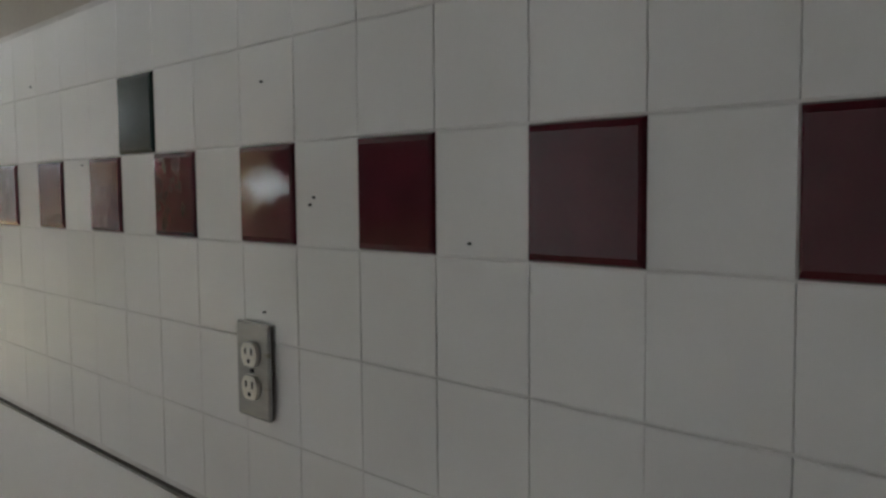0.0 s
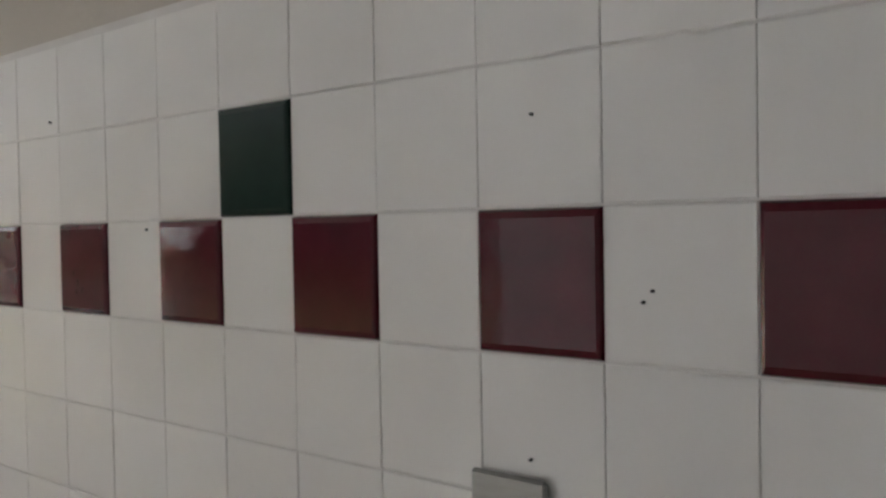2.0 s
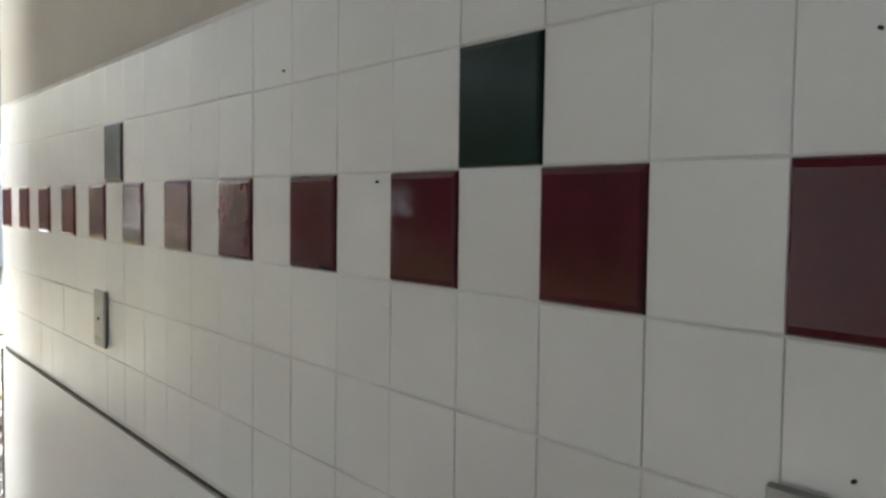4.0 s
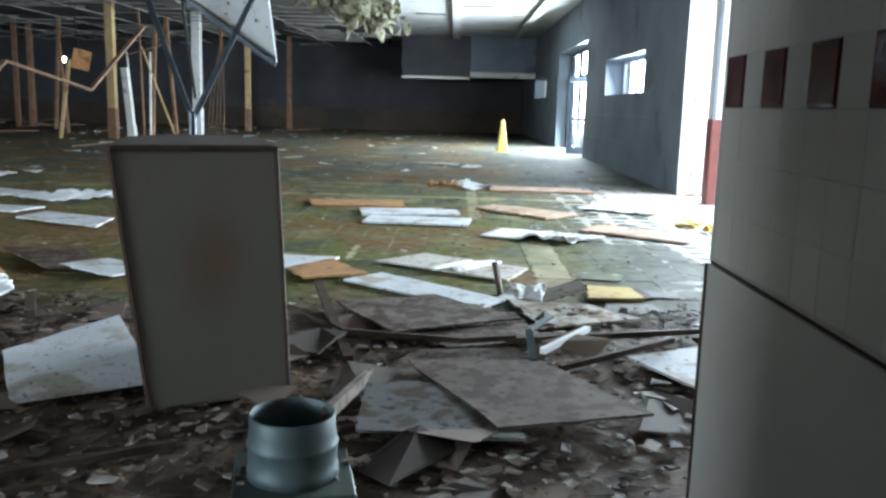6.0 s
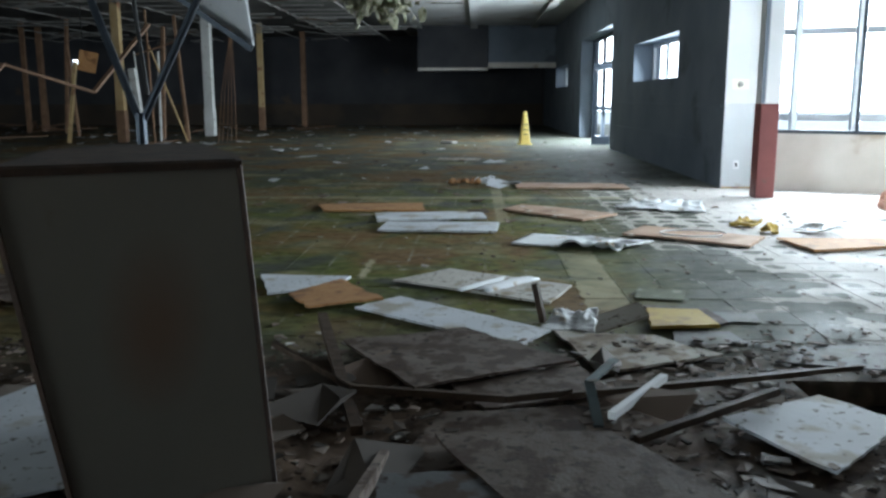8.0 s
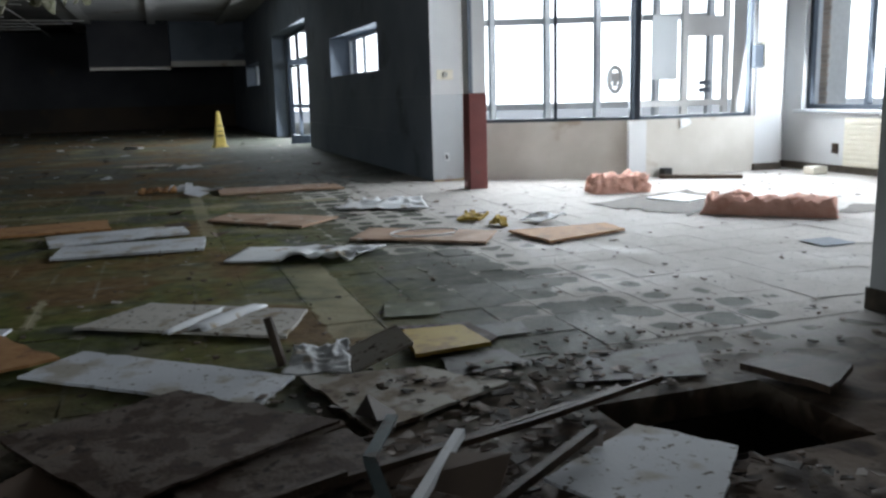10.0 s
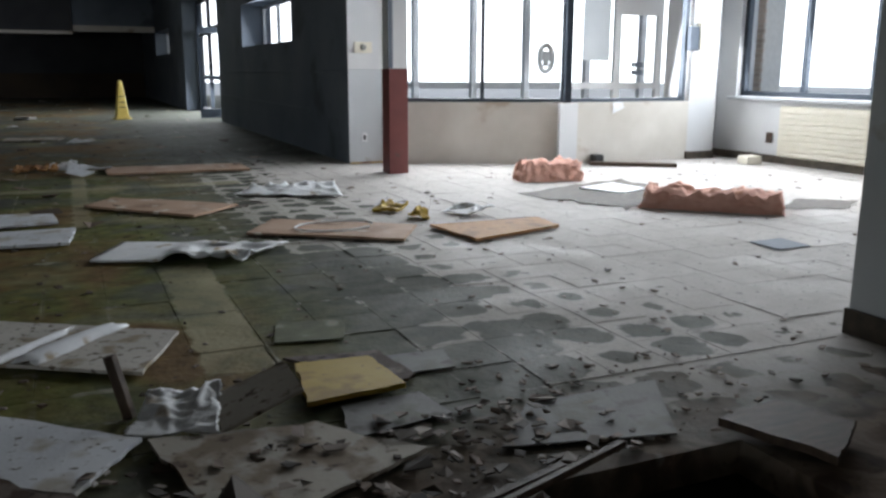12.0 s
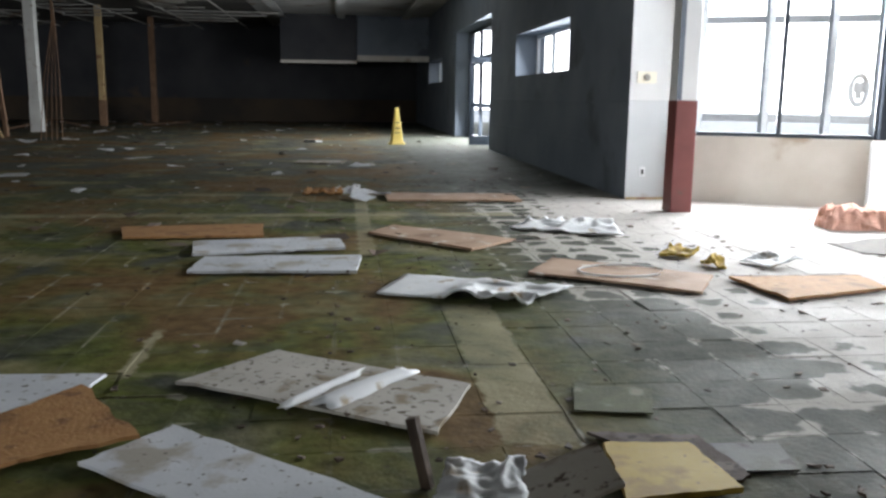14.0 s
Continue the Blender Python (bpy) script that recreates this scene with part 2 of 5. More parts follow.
M_PANEL = material("speckled_ceiling_board", (0.5, 0.52, 0.55), (0.66, 0.68, 0.71), 2.5, 0.8, 0.12, (0.1, 0.08, 0.06), 0.61, 30, film=((0.38, 0.35, 0.3), 0.54, 4))
M_PANEL_DIRTY = material("mud_stained_board", (0.33, 0.3, 0.25), (0.44, 0.41, 0.36), 3, 0.8, 0.15, (0.07, 0.05, 0.035), 0.59, 20, film=((0.2, 0.155, 0.11), 0.5, 5))
M_PANEL_BROWN = material("brown_sodden_board", (0.095, 0.072, 0.057), (0.155, 0.125, 0.104), 5, 0.8, 0.25, (0.028, 0.018, 0.013), 0.57, 22, film=((0.055, 0.034, 0.024), 0.47, 9))
M_PANEL_BEIGE = material("beige_stained_board", (0.4, 0.375, 0.33), (0.52, 0.495, 0.45), 3, 0.8, 0.12, (0.1, 0.075, 0.05), 0.58, 26, film=((0.26, 0.21, 0.14), 0.55, 5))
M_WET_GREY = material("wet_blue_grey_board", (0.1, 0.102, 0.104), (0.15, 0.154, 0.158), 2.4, 0.7, 0.2, (0.03, 0.02, 0.015), 0.57, 20, film=((0.06, 0.04, 0.028), 0.48, 8))
M_DUCT_BASE = material("dark_green_painted_steel", (0.03, 0.05, 0.045), (0.06, 0.08, 0.07), 6, 0.5, 0.1, (0.07, 0.05, 0.035), 0.58, 9)
M_OSB = material("strand_board", (0.34, 0.16, 0.055), (0.44, 0.24, 0.095), 18, 0.8, 0.4, (0.22, 0.1, 0.04), 0.58, 9, film=((0.2, 0.095, 0.035), 0.58, 3))
M_PINK_BOARD = material("reddish_board", (0.34, 0.215, 0.14), (0.44, 0.3, 0.21), 6, 0.8, 0.3, (0.54, 0.47, 0.38), 0.6, 6, film=((0.24, 0.14, 0.085), 0.54, 3))
M_YELLOW = material("mustard_board", (0.4, 0.27, 0.03), (0.5, 0.35, 0.055), 4, 0.7, 0.1, (0.16, 0.1, 0.035), 0.64, 22, film=((0.3, 0.19, 0.03), 0.54, 5))
M_PAPER = material("white_foil_paper", (0.62, 0.64, 0.66), (0.76, 0.77, 0.78), 5, 0.7, 0.15, (0.36, 0.29, 0.2), 0.61, 7)
M_WOOD_DARK = material("wet_dark_wood", (0.04, 0.028, 0.02), (0.1, 0.07, 0.05), 6, 0.65, 0.4, stretch=(1, 5, 1))
M_RUST = material("rusty_edge", (0.03, 0.02, 0.015), (0.08, 0.045, 0.028), 12, 0.8, 0.4)
M_CABINET = material("grey_brown_enamel", (0.22, 0.2, 0.17), (0.27, 0.245, 0.21), 1.2, 0.5, 0.06, (0.19, 0.15, 0.11), 0.63, 3.2, stretch=(1, 1, 0.35))
M_GALV = material("galvanised_steel", (0.06, 0.085, 0.09), (0.1, 0.13, 0.135), 7, 0.55, 0.08, (0.06, 0.055, 0.045), 0.6, 9, metal=0.3)
M_POST = material("yellowed_paint_post", (0.4, 0.27, 0.12), (0.5, 0.38, 0.2), 3, 0.7, 0.2, (0.22, 0.1, 0.05), 0.58, 3)
M_POST_WHITE = material("chipped_white_post", (0.5, 0.5, 0.48), (0.6, 0.6, 0.58), 3, 0.7, 0.2, (0.25, 0.2, 0.16), 0.62, 4)
M_TIMBER = material("orange_brown_timber", (0.15, 0.085, 0.05), (0.24, 0.14, 0.08), 5, 0.75, 0.3)
for dull in (M_WOOD_DARK, M_PANEL_BROWN, M_WET_GREY, M_PANEL_DIRTY, M_GREEN_TILE):
    dull.node_tree.nodes["Principled BSDF"].inputs["Specular IOR Level"].default_value = 0.2
M_PINK = material("pink_glass_wool", (0.6, 0.31, 0.23), (0.72, 0.44, 0.36), 9, 0.95, 0.8, (0.5, 0.21, 0.11), 0.62, 5)
M_CONE = material("yellow_plastic", (0.56, 0.42, 0.09), (0.64, 0.5, 0.14), 4, 0.5, 0.05)
M_INK = material("dark_print", (0.02, 0.02, 0.02), (0.04, 0.04, 0.04), 9, 0.6, 0.0)
M_MOULD = material("mouldy_insulation", (0.13, 0.13, 0.06), (0.42, 0.41, 0.33), 9, 0.95, 0.6, (0.07, 0.075, 0.03), 0.55, 12)
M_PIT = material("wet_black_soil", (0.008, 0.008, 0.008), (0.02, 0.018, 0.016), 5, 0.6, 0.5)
M_ASPHALT = material("asphalt", (0.2, 0.2, 0.2), (0.27, 0.27, 0.26), 1, 0.9, 0.3)
M_BRICK = material("pale_brick", (0.5, 0.43, 0.37), (0.6, 0.52, 0.46), 4, 0.9, 0.3, vary=0.15)
M_HAZED_BARS = material("exterior_white_paint", (0.6, 0.6, 0.6), (0.68, 0.68, 0.68), 1, 0.8, 0.1)


cn, cl = M_CABINET.node_tree.nodes, M_CABINET.node_tree.links
c_geo, c_dist, c_map = cn.new("ShaderNodeNewGeometry"), cn.new("ShaderNodeVectorMath"), cn.new("ShaderNodeMapRange")
c_scale, c_mix = cn.new("ShaderNodeMapping"), cn.new("ShaderNodeMix")
c_scale.inputs["Scale"].default_value, c_scale.inputs["Location"].default_value = (1, 1, 0.45), (0.95, -3.42, -0.31)
c_dist.operation, c_mix.data_type = "LENGTH", "RGBA"
cl.new(c_geo.outputs["Position"], c_scale.inputs[0])
cl.new(c_scale.outputs[0], c_dist.inputs[0])
cl.new(c_dist.outputs["Value"], c_map.inputs["Value"])
for key, value in (("From Min", 0.04), ("From Max", 0.16), ("To Min", 0.6), ("To Max", 0.0)):
    c_map.inputs[key].default_value = value
c_bsdf = cn["Principled BSDF"]
cl.new(c_bsdf.inputs["Base Color"].links[0].from_socket, c_mix.inputs["A"])
c_mix.inputs["B"].default_value = (0.2, 0.1, 0.05, 1)
cl.new(c_map.outputs[0], c_mix.inputs["Factor"])
cl.new(c_mix.outputs["Result"], c_bsdf.inputs["Base Color"])


def chips_material():
    """Rubble: each chip takes a tone of its own."""
    m = bpy.data.materials.new("rubble_chips")
    m.use_nodes = True
    n, link = m.node_tree.nodes, m.node_tree.links.new
    geo, r = n.new("ShaderNodeNewGeometry"), n.new("ShaderNodeValToRGB")
    for p, c in ((0.35, (0.07, 0.05, 0.035, 1)), (0.6, (0.14, 0.095, 0.068, 1)), (0.93, (0.22, 0.18, 0.15, 1))):
        r.color_ramp.elements.new(p).color = c
    r.color_ramp.elements[0].color, r.color_ramp.elements[-1].color = (0.03, 0.022, 0.016, 1), (0.48, 0.46, 0.43, 1)
    link(geo.outputs["Random Per Island"], r.inputs[0])
    link(r.outputs[0], n["Principled BSDF"].inputs["Base Color"])
    n["Principled BSDF"].inputs["Roughness"].default_value = 0.8
    return m


M_CHIPS = chips_material()

# ---- makers ----


def box(bm, x0, y0, z0, x1, y1, z1, m=None):
    made = bmesh.ops.create_cube(bm, size=1.0)["verts"]
    bmesh.ops.scale(bm, verts=made, vec=(x1 - x0, y1 - y0, z1 - z0))
    bmesh.ops.translate(bm, verts=made, vec=((x0 + x1) / 2, (y0 + y1) / 2, (z0 + z1) / 2))
    if m is not None:
        bmesh.ops.transform(bm, matrix=m, verts=made)
    return made


def bar(bm, p, q, r=0.02, sides=8, flat=None):
    """A rod from p to q; flat: (width, thickness) for a lath."""
    p, q = Vector(p), Vector(q)
    turn = (q - p).to_track_quat("Z", "Y").to_matrix().to_4x4()
    m = Matrix.Translation((p + q) / 2) @ turn
    if flat:
        return box(bm, -flat[0] / 2, -flat[1] / 2, -(q - p).length / 2, flat[0] / 2, flat[1] / 2, (q - p).length / 2, m)
    return bmesh.ops.create_cone(bm, cap_ends=True, segments=sides, radius1=r, radius2=r, depth=(q - p).length, matrix=m)["verts"]


def part(name, bm, mat, parent=None, label="", bevel=0.0, smooth=False):
    if bevel:
        bmesh.ops.bevel(bm, geom=bm.edges[:], offset=bevel, segments=1, affect="EDGES", clamp_overlap=True)
    bmesh.ops.recalc_face_normals(bm, faces=bm.faces[:])
    me = bpy.data.meshes.new(name)
    bm.to_mesh(me)
    bm.free()
    me.materials.append(mat)
    if smooth:
        for f in me.polygons:
            f.use_smooth = True
    ob = new(name, me)
    if parent is not None:
        ob.parent = parent
    if label:
        ob["label"] = label
    return ob


def boxes(name, list_of, mat, parent=None, label="", bevel=0.0):
    bm = bmesh.new()
    for b in list_of:
        box(bm, *b)
    return part(name, bm, mat, parent, label, bevel)


def tube(bm, pts, r, sides=8):
    """One bent round rod through the points."""
    pts = [Vector(p) for p in pts]
    rings = []
    for i, p in enumerate(pts):
        d = (pts[min(i + 1, len(pts) - 1)] - pts[max(i - 1, 0)]).normalized()
        u = d.cross(Vector((0, 0, 1)) if abs(d.z) < 0.9 else Vector((1, 0, 0))).normalized()
        v = d.cross(u)
        rings.append([bm.verts.new(p + r * (u * math.cos(a) + v * math.sin(a))) for a in [k / sides * math.tau for k in range(sides)]])
    for a, b in zip(rings, rings[1:]):
        for k in range(sides):
            bm.faces.new((a[k], a[(k + 1) % sides], b[(k + 1) % sides], b[k]))
    bm.faces.new(rings[0])
    bm.faces.new(rings[-1])


def lathe(bm, profile, sides=40):
    """A closed ring turned from (radius, height) pairs."""
    rings = [[bm.verts.new((r * math.cos(k / sides * math.tau), r * math.sin(k / sides * math.tau), z)) for k in range(sides)] for r, z in profile]
    for a, b in zip(rings, rings[1:] + rings[:1]):
        for k in range(sides):
            bm.faces.new((a[k], a[(k + 1) % sides], b[(k + 1) % sides], b[k]))


def curl(name, p, q, wide, high, z, mat, label, seed=0):
    """A strip of stiff paper arched over its length, with uneven ends."""
    rng = random.Random(seed)
    p, q = Vector((*p, z)), Vector((*q, z))
    side = (q - p).normalized().cross(Vector((0, 0, 1)))
    bm = bmesh.new()
    rows = []
    for i in range(13):
        u, row = i / 12, []
        tall = high * (0.55 + 0.45 * math.sin(2.6 * u + 0.4) + rng.uniform(-0.08, 0.08))
        for j in range(9):
            v = j / 8 - 0.5
            end = (0.03 * math.cos(5 * v + seed) + rng.uniform(-0.03, 0.03)) if i in (0, 12) else 0
            c = p.lerp(q, u) + (q - p).normalized() * end + side * wide * v * (1 - 0.25 * u)
            c += side * (0.02 * noise.noise(Vector((u * 6, seed, v)))) if abs(v) > 0.49 else Vector()
            c.z += tall * math.cos(v * math.pi) ** 0.7 if abs(v) < 0.499 else 0
            row.append(bm.verts.new(c))
        rows.append(row)
    for a, b in zip(rows, rows[1:]):
        for k in range(8):
            bm.faces.new((a[k], a[k + 1], b[k + 1], b[k]))
    made = bmesh.ops.extrude_face_region(bm, geom=bm.faces[:])["geom"]
    bmesh.ops.translate(bm, verts=[g for g in made if isinstance(g, bmesh.types.BMVert)], vec=(0, 0, 0.003))
    return tagged(part(name, bm, mat, smooth=True), label, "paper", "paper strips")


def structure(ob, label="", category=""):
    return tagged(ob, label, category, kind="structure")


def thing(name, label, category, group=""):
    return tagged(new(name), label, category, group)


def pierced(name, axis, at, thick, lo, hi, z0, z1, holes, mat):
    """A wall across one axis with openings (a0, a1, z0, z1) that go through it."""
    cuts = sorted({lo, hi, *[h[0] for h in holes], *[h[1] for h in holes]})
    bm = bmesh.new()
    for a, b in zip(cuts, cuts[1:]):
        gaps = sorted((h[2], h[3]) for h in holes if h[0] <= a and h[1] >= b)
        z = z0
        for g0, g1 in gaps + [(z1, z1)]:
            if g0 > z:
                if axis == "x":
                    box(bm, at, a, z, at + thick, b, g0)
                else:
                    box(bm, a, at, z, b, at + thick, g0)
            z = g1
    bmesh.ops.remove_doubles(bm, verts=bm.verts[:], dist=0.0005)
    return part(name, bm, mat)


def sheet(name, corners, z, thick, mat, label, category="board", seed=0, wave=0.004, fold=0.0, rag=0.009, tilt=(0, 0, 0, 0), group="", flat=0.0):
    """A loose board or sheet: four plan corners, ragged edges, a slight warp; fold raises creased ridges, from flat of its length on."""
    rng = random.Random(seed)
    nu, nv = (14, 10) if not fold else (34, 30)
    c = [Vector((*p, z + t)) for p, t in zip(corners, tilt)]
    bm = bmesh.new()
    rows = []
    for i in range(nu + 1):
        u, row = i / nu, []
        for j in range(nv + 1):
            v = j / nv
            p = (c[0] * (1 - u) + c[1] * u) * (1 - v) + (c[3] * (1 - u) + c[2] * u) * v
            off = noise.noise(Vector((p.x * 2 + seed * 7.1, p.y * 2, 3)))
            p.z += wave * (1 + off)
            if fold:
                q = 1 - 2.4 * abs(noise.noise(Vector((p.x * 6 + seed, p.y * 6, 1.5)))) + 0.7 * (0.5 - abs(noise.noise(Vector((p.x * 19, p.y * 19 + seed, 4)))))
                grip = min(1.0, max(0.0, (v - flat) / 0.15)) if flat else 1.0
                p.z += 0.5 * fold * max(0.0, q) * grip * (1.15 - 0.8 * u if flat else (0.35 + u if seed % 2 else 1.2 - abs(v - 0.4)))
            if i in (0, nu) or j in (0, nv):
                jag = 1.2 * rag * noise.noise(Vector((p.x * 9, p.y * 9, seed)))
                p.x += jag + rng.uniform(-rag, rag) * 0.6
                p.y += jag + rng.uniform(-rag, rag) * 0.6
            row.append(bm.verts.new(p))
        rows.append(row)
    for i in range(nu):
        for j in range(nv):
            bm.faces.new((rows[i][j], rows[i + 1][j], rows[i + 1][j + 1], rows[i][j + 1]))
    made = bmesh.ops.extrude_face_region(bm, geom=bm.faces[:])["geom"]
    bmesh.ops.translate(bm, verts=[g for g in made if isinstance(g, bmesh.types.BMVert)], vec=(0, 0, thick))
    ob = part(name, bm, mat, smooth=bool(fold))
    if len(label.split()) < 5:
        label += " lying on the floor"
    return tagged(ob, label, category, group)


# ---- the large structure ----
H = 4.4
PIT = (1.42, 4.3, 2.2, 4.92)
bm = bmesh.new()
for x0, y0, x1, y1 in ((-34, -6.2, 9.2, PIT[1]), (-34, PIT[3], 9.2, 45), (-34, PIT[1], PIT[0], PIT[3]), (PIT[2], PIT[1], 9.2, PIT[3])):
    box(bm, x0, y0, -0.12, x1, y1, 0)
structure(part("floor", bm, M_FLOOR), "filthy vinyl floor with moss, sludge and glue residue", "floor")
# floor and sides of the pit, all near black
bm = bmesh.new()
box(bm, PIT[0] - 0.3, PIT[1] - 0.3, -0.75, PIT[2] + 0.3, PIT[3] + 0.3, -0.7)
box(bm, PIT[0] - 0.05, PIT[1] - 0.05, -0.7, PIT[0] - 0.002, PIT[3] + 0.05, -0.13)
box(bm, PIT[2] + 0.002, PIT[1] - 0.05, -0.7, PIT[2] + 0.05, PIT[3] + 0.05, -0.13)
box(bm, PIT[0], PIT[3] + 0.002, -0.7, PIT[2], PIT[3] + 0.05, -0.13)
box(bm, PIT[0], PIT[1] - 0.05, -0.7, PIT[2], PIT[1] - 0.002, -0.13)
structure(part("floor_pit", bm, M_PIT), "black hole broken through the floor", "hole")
structure(boxes("ground", [(-300, -300, -0.4, 300, 300, -0.32)], M_ASPHALT), "pale asphalt ground outside the building", "ground")

# side wall of the hall, with its entrance and two high windows
ENTRY, HIGH, FAR = (23.5, 29.8, 0.0, 3.2), (16.4, 20.5, 1.66, 2.47), (33.6, 38.2, 1.76, 2.6)
structure(pierced("wall_side", "x", 3.575, 0.6, 13.49, 45, 0, H, [ENTRY, HIGH, FAR], M_WALL), "grey-blue painted block wall with an entrance and high windows", "wall")
structure(boxes("wall_side_end", [(3.575, 13.478, 0, 4.25, 13.489, 1.21)], M_WALL_GREY), "grey dado on the wall end", "wall")
structure(boxes("wall_side_end", [(3.575, 13.48, 1.212, 4.25, 13.489, H)], M_WALL_PALE), "pale painted end of the wall", "wall")
structure(boxes("trim", [(3.58, 13.44, 0, 4.2, 13.476, 0.02)], M_POST), "yellowed strip at the foot of the wall", "trim")
structure(pierced("wall_back", "y", 44, 0.3, -34, 3.575, 0, H, [(-29.5, -29.2, 0.7, 2.2), (-28.2, -27.9, 0.6, 2.2), (-20.55, -20.15, 3.0, 3.3)], M_DARK_WALL), "very dark back wall", "wall")
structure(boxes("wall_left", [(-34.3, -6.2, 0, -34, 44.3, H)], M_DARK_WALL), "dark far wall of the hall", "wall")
# rear wall out of view; its opening is added for the lamp there
structure(pierced("wall_rear", "y", -6.2, 0.3, -34, 9.2, 0, H, [(-19, -9, 0.7, 3.1)], M_PLASTER), "unseen plaster wall with a wide opening added for light", "wall")


def frame_bars(parent, axis, at, a0, a1, z0, z1, uprights=(), rails=(), w=0.05, d=0.06, mat=M_FRAME):
    """Frame of a window: each bar a part."""
    def one(b):
        p, q, r, s = b
        boxes("frame_bar", [(at, p, r, at + d, q, s) if axis == "x" else (p, at, r, q, at + d, s)], mat, parent, bevel=0.004)
    one((a0, a0 + w, z0, z1))
    one((a1 - w, a1, z0, z1))
    one((a0 + w, a1 - w, z0, z0 + w))
    one((a0 + w, a1 - w, z1 - w, z1))
    for u in uprights:
        one((u - w / 2, u + w / 2, z0 + w, z1 - w))
    for r in rails:
        edges = [a0 + w, *[e for u in uprights for e in (u - w / 2, u + w / 2)], a1 - w]
        for p, q in zip(edges[::2], edges[1::2]):
            one((p, q, r - w / 2, r + w / 2))


w = structure(thing("window_1", "white-framed high window in the block wall", "window"))
frame_bars(w, "x", 4.0, HIGH[0], HIGH[1], HIGH[2], HIGH[3], (17.8, 19.2), (), 0.06, 0.06, M_ALU)
w = structure(thing("window_2", "small far high window in the block wall", "window"))
frame_bars(w, "x", 4.0, FAR[0], FAR[1], FAR[2], FAR[3], (35.9,), (), 0.06, 0.06, M_ALU)
w = structure(thing("door_1", "glazed aluminium entrance doors with a transom above", "door"))
frame_bars(w, "x", 3.98, ENTRY[0], ENTRY[1], 2.3, 3.2, (25.6, 27.7), (), 0.09, 0.1, M_FRAME)
frame_bars(w, "x", 3.98, 25.6, ENTRY[1], 0, 2.3, (27.7,), (1.0,), 0.12, 0.1, M_FRAME)
leaf = boxes("door_leaf", [(3.3, 24.9, 0.02, 3.36, 25.0, 2.25), (3.95, 24.9, 0.02, 4.05, 25.0, 2.25), (3.36, 24.9, 0.02, 3.95, 25.0, 0.25), (3.36, 24.9, 2.1, 3.95, 25.0, 2.25), (3.36, 24.9, 0.98, 3.95, 25.0, 1.06)], M_FRAME, w, "open glazed door leaf")

# window bay beside the pillar
B0, B1, B2 = Vector((4.2, 13.3, 0)), Vector((6.15, 12.34, 0)), Vector((8.15, 12.34, 0))


def along(p, q):
    """A frame whose x runs from p to q, with y outwards."""
    d = (q - p).normalized()
    return Matrix.Translation(p) @ Matrix(((d.x, -d.y, 0, 0), (d.y, d.x, 0, 0), (0, 0, 1, 0), (0, 0, 0, 1)))


for n_bay, (p, q) in enumerate(((B0, B1), (B1, B2))):
    m, length = along(p, q), (q - p).length
    bm = bmesh.new()
    box(bm, 0, 0, 0, length, 0.22, 0.8, m)
    structure(part("wall_bay_%d" % (n_bay + 1), bm, M_PLASTER), "scuffed low wall under the shop windows", "wall")
    bm = bmesh.new()
    box(bm, 0, 0, 3.5, length, 0.22, H, m)
    structure(part("wall_bay_head_%d" % (n_bay + 1), bm, M_WALL_PALE), "pale wall above the shop windows", "wall")
    win = structure(thing("window_%d" % (n_bay + 3), "tall shop window in a dark metal frame", "window"))
    cuts = (0, 0.5, 1) if n_bay == 0 else (0, 0.96)
    for c in cuts:
        bm = bmesh.new()
        wide = 0.14 if (n_bay == 0 and c == 1) else 0.05
        box(bm, c * length - wide / 2, 0.03, 0.8, c * length + wide / 2, 0.12, 3.5, m)
        part("mullion", bm, M_FRAME, win)
    for z0, z1 in ((0.8, 0.85), (3.44, 3.5)):
        bm = bmesh.new()
        box(bm, 0.08, 0.04, z0, length - 0.08, 0.11, z1, m)
        part("rail", bm, M_FRAME, win)
bm = bmesh.new()
box(bm, 6.03, 12.28, 0, 6.3, 12.335, 0.79)
structure(part("trim", bm, M_WALL_PALE), "pale board over the bend of the low wall", "trim")
structure(boxes("wall_pier", [(8.15, 12.34, 0, 8.62, 12.9, H), (8.62, 12.62, 0, 9.2, 12.9, H)], M_WALL_PALE), "pale painted pier between the windows", "wall")
structure(pierced("wall_window_side", "x", 8.9, 0.3, -6.2, 12.62, 0, H, [(6.9, 12.25, 0.87, 3.4)], M_WALL_PALE), "pale wall with a long side window", "wall")
structure(boxes("window_sill", [(8.78, 6.8, 0.82, 8.898, 12.3, 0.868)], M_WALL_GREY, bevel=0.01), "grey window sill", "sill")
win = structure(thing("window_5", "long side window in a dark metal frame", "window"))
frame_bars(win, "x", 8.98, 6.9, 12.25, 0.87, 3.4, (8.0, 9.05, 10.1, 11.15), (), 0.07, 0.08, M_FRAME)
structure(boxes("baseboard", [(8.86, 5, 0, 8.898, 12.6, 0.1), (8.13, 12.30, 0, 8.62, 12.337, 0.1), (8.62, 12.58, 0, 8.86, 12.618, 0.1)], M_SEAM), "dark skirting", "baseboard")

for z, y0, y1 in ((1.18, 13.6, 23.4), (0.62, 15.4, 23.4)):
    structure(boxes("wall_rail", [(3.55, y0, z - 0.02, 3.573, y1, z + 0.02)], M_WALL, bevel=0.004), "painted ledge along the block wall", "trim")
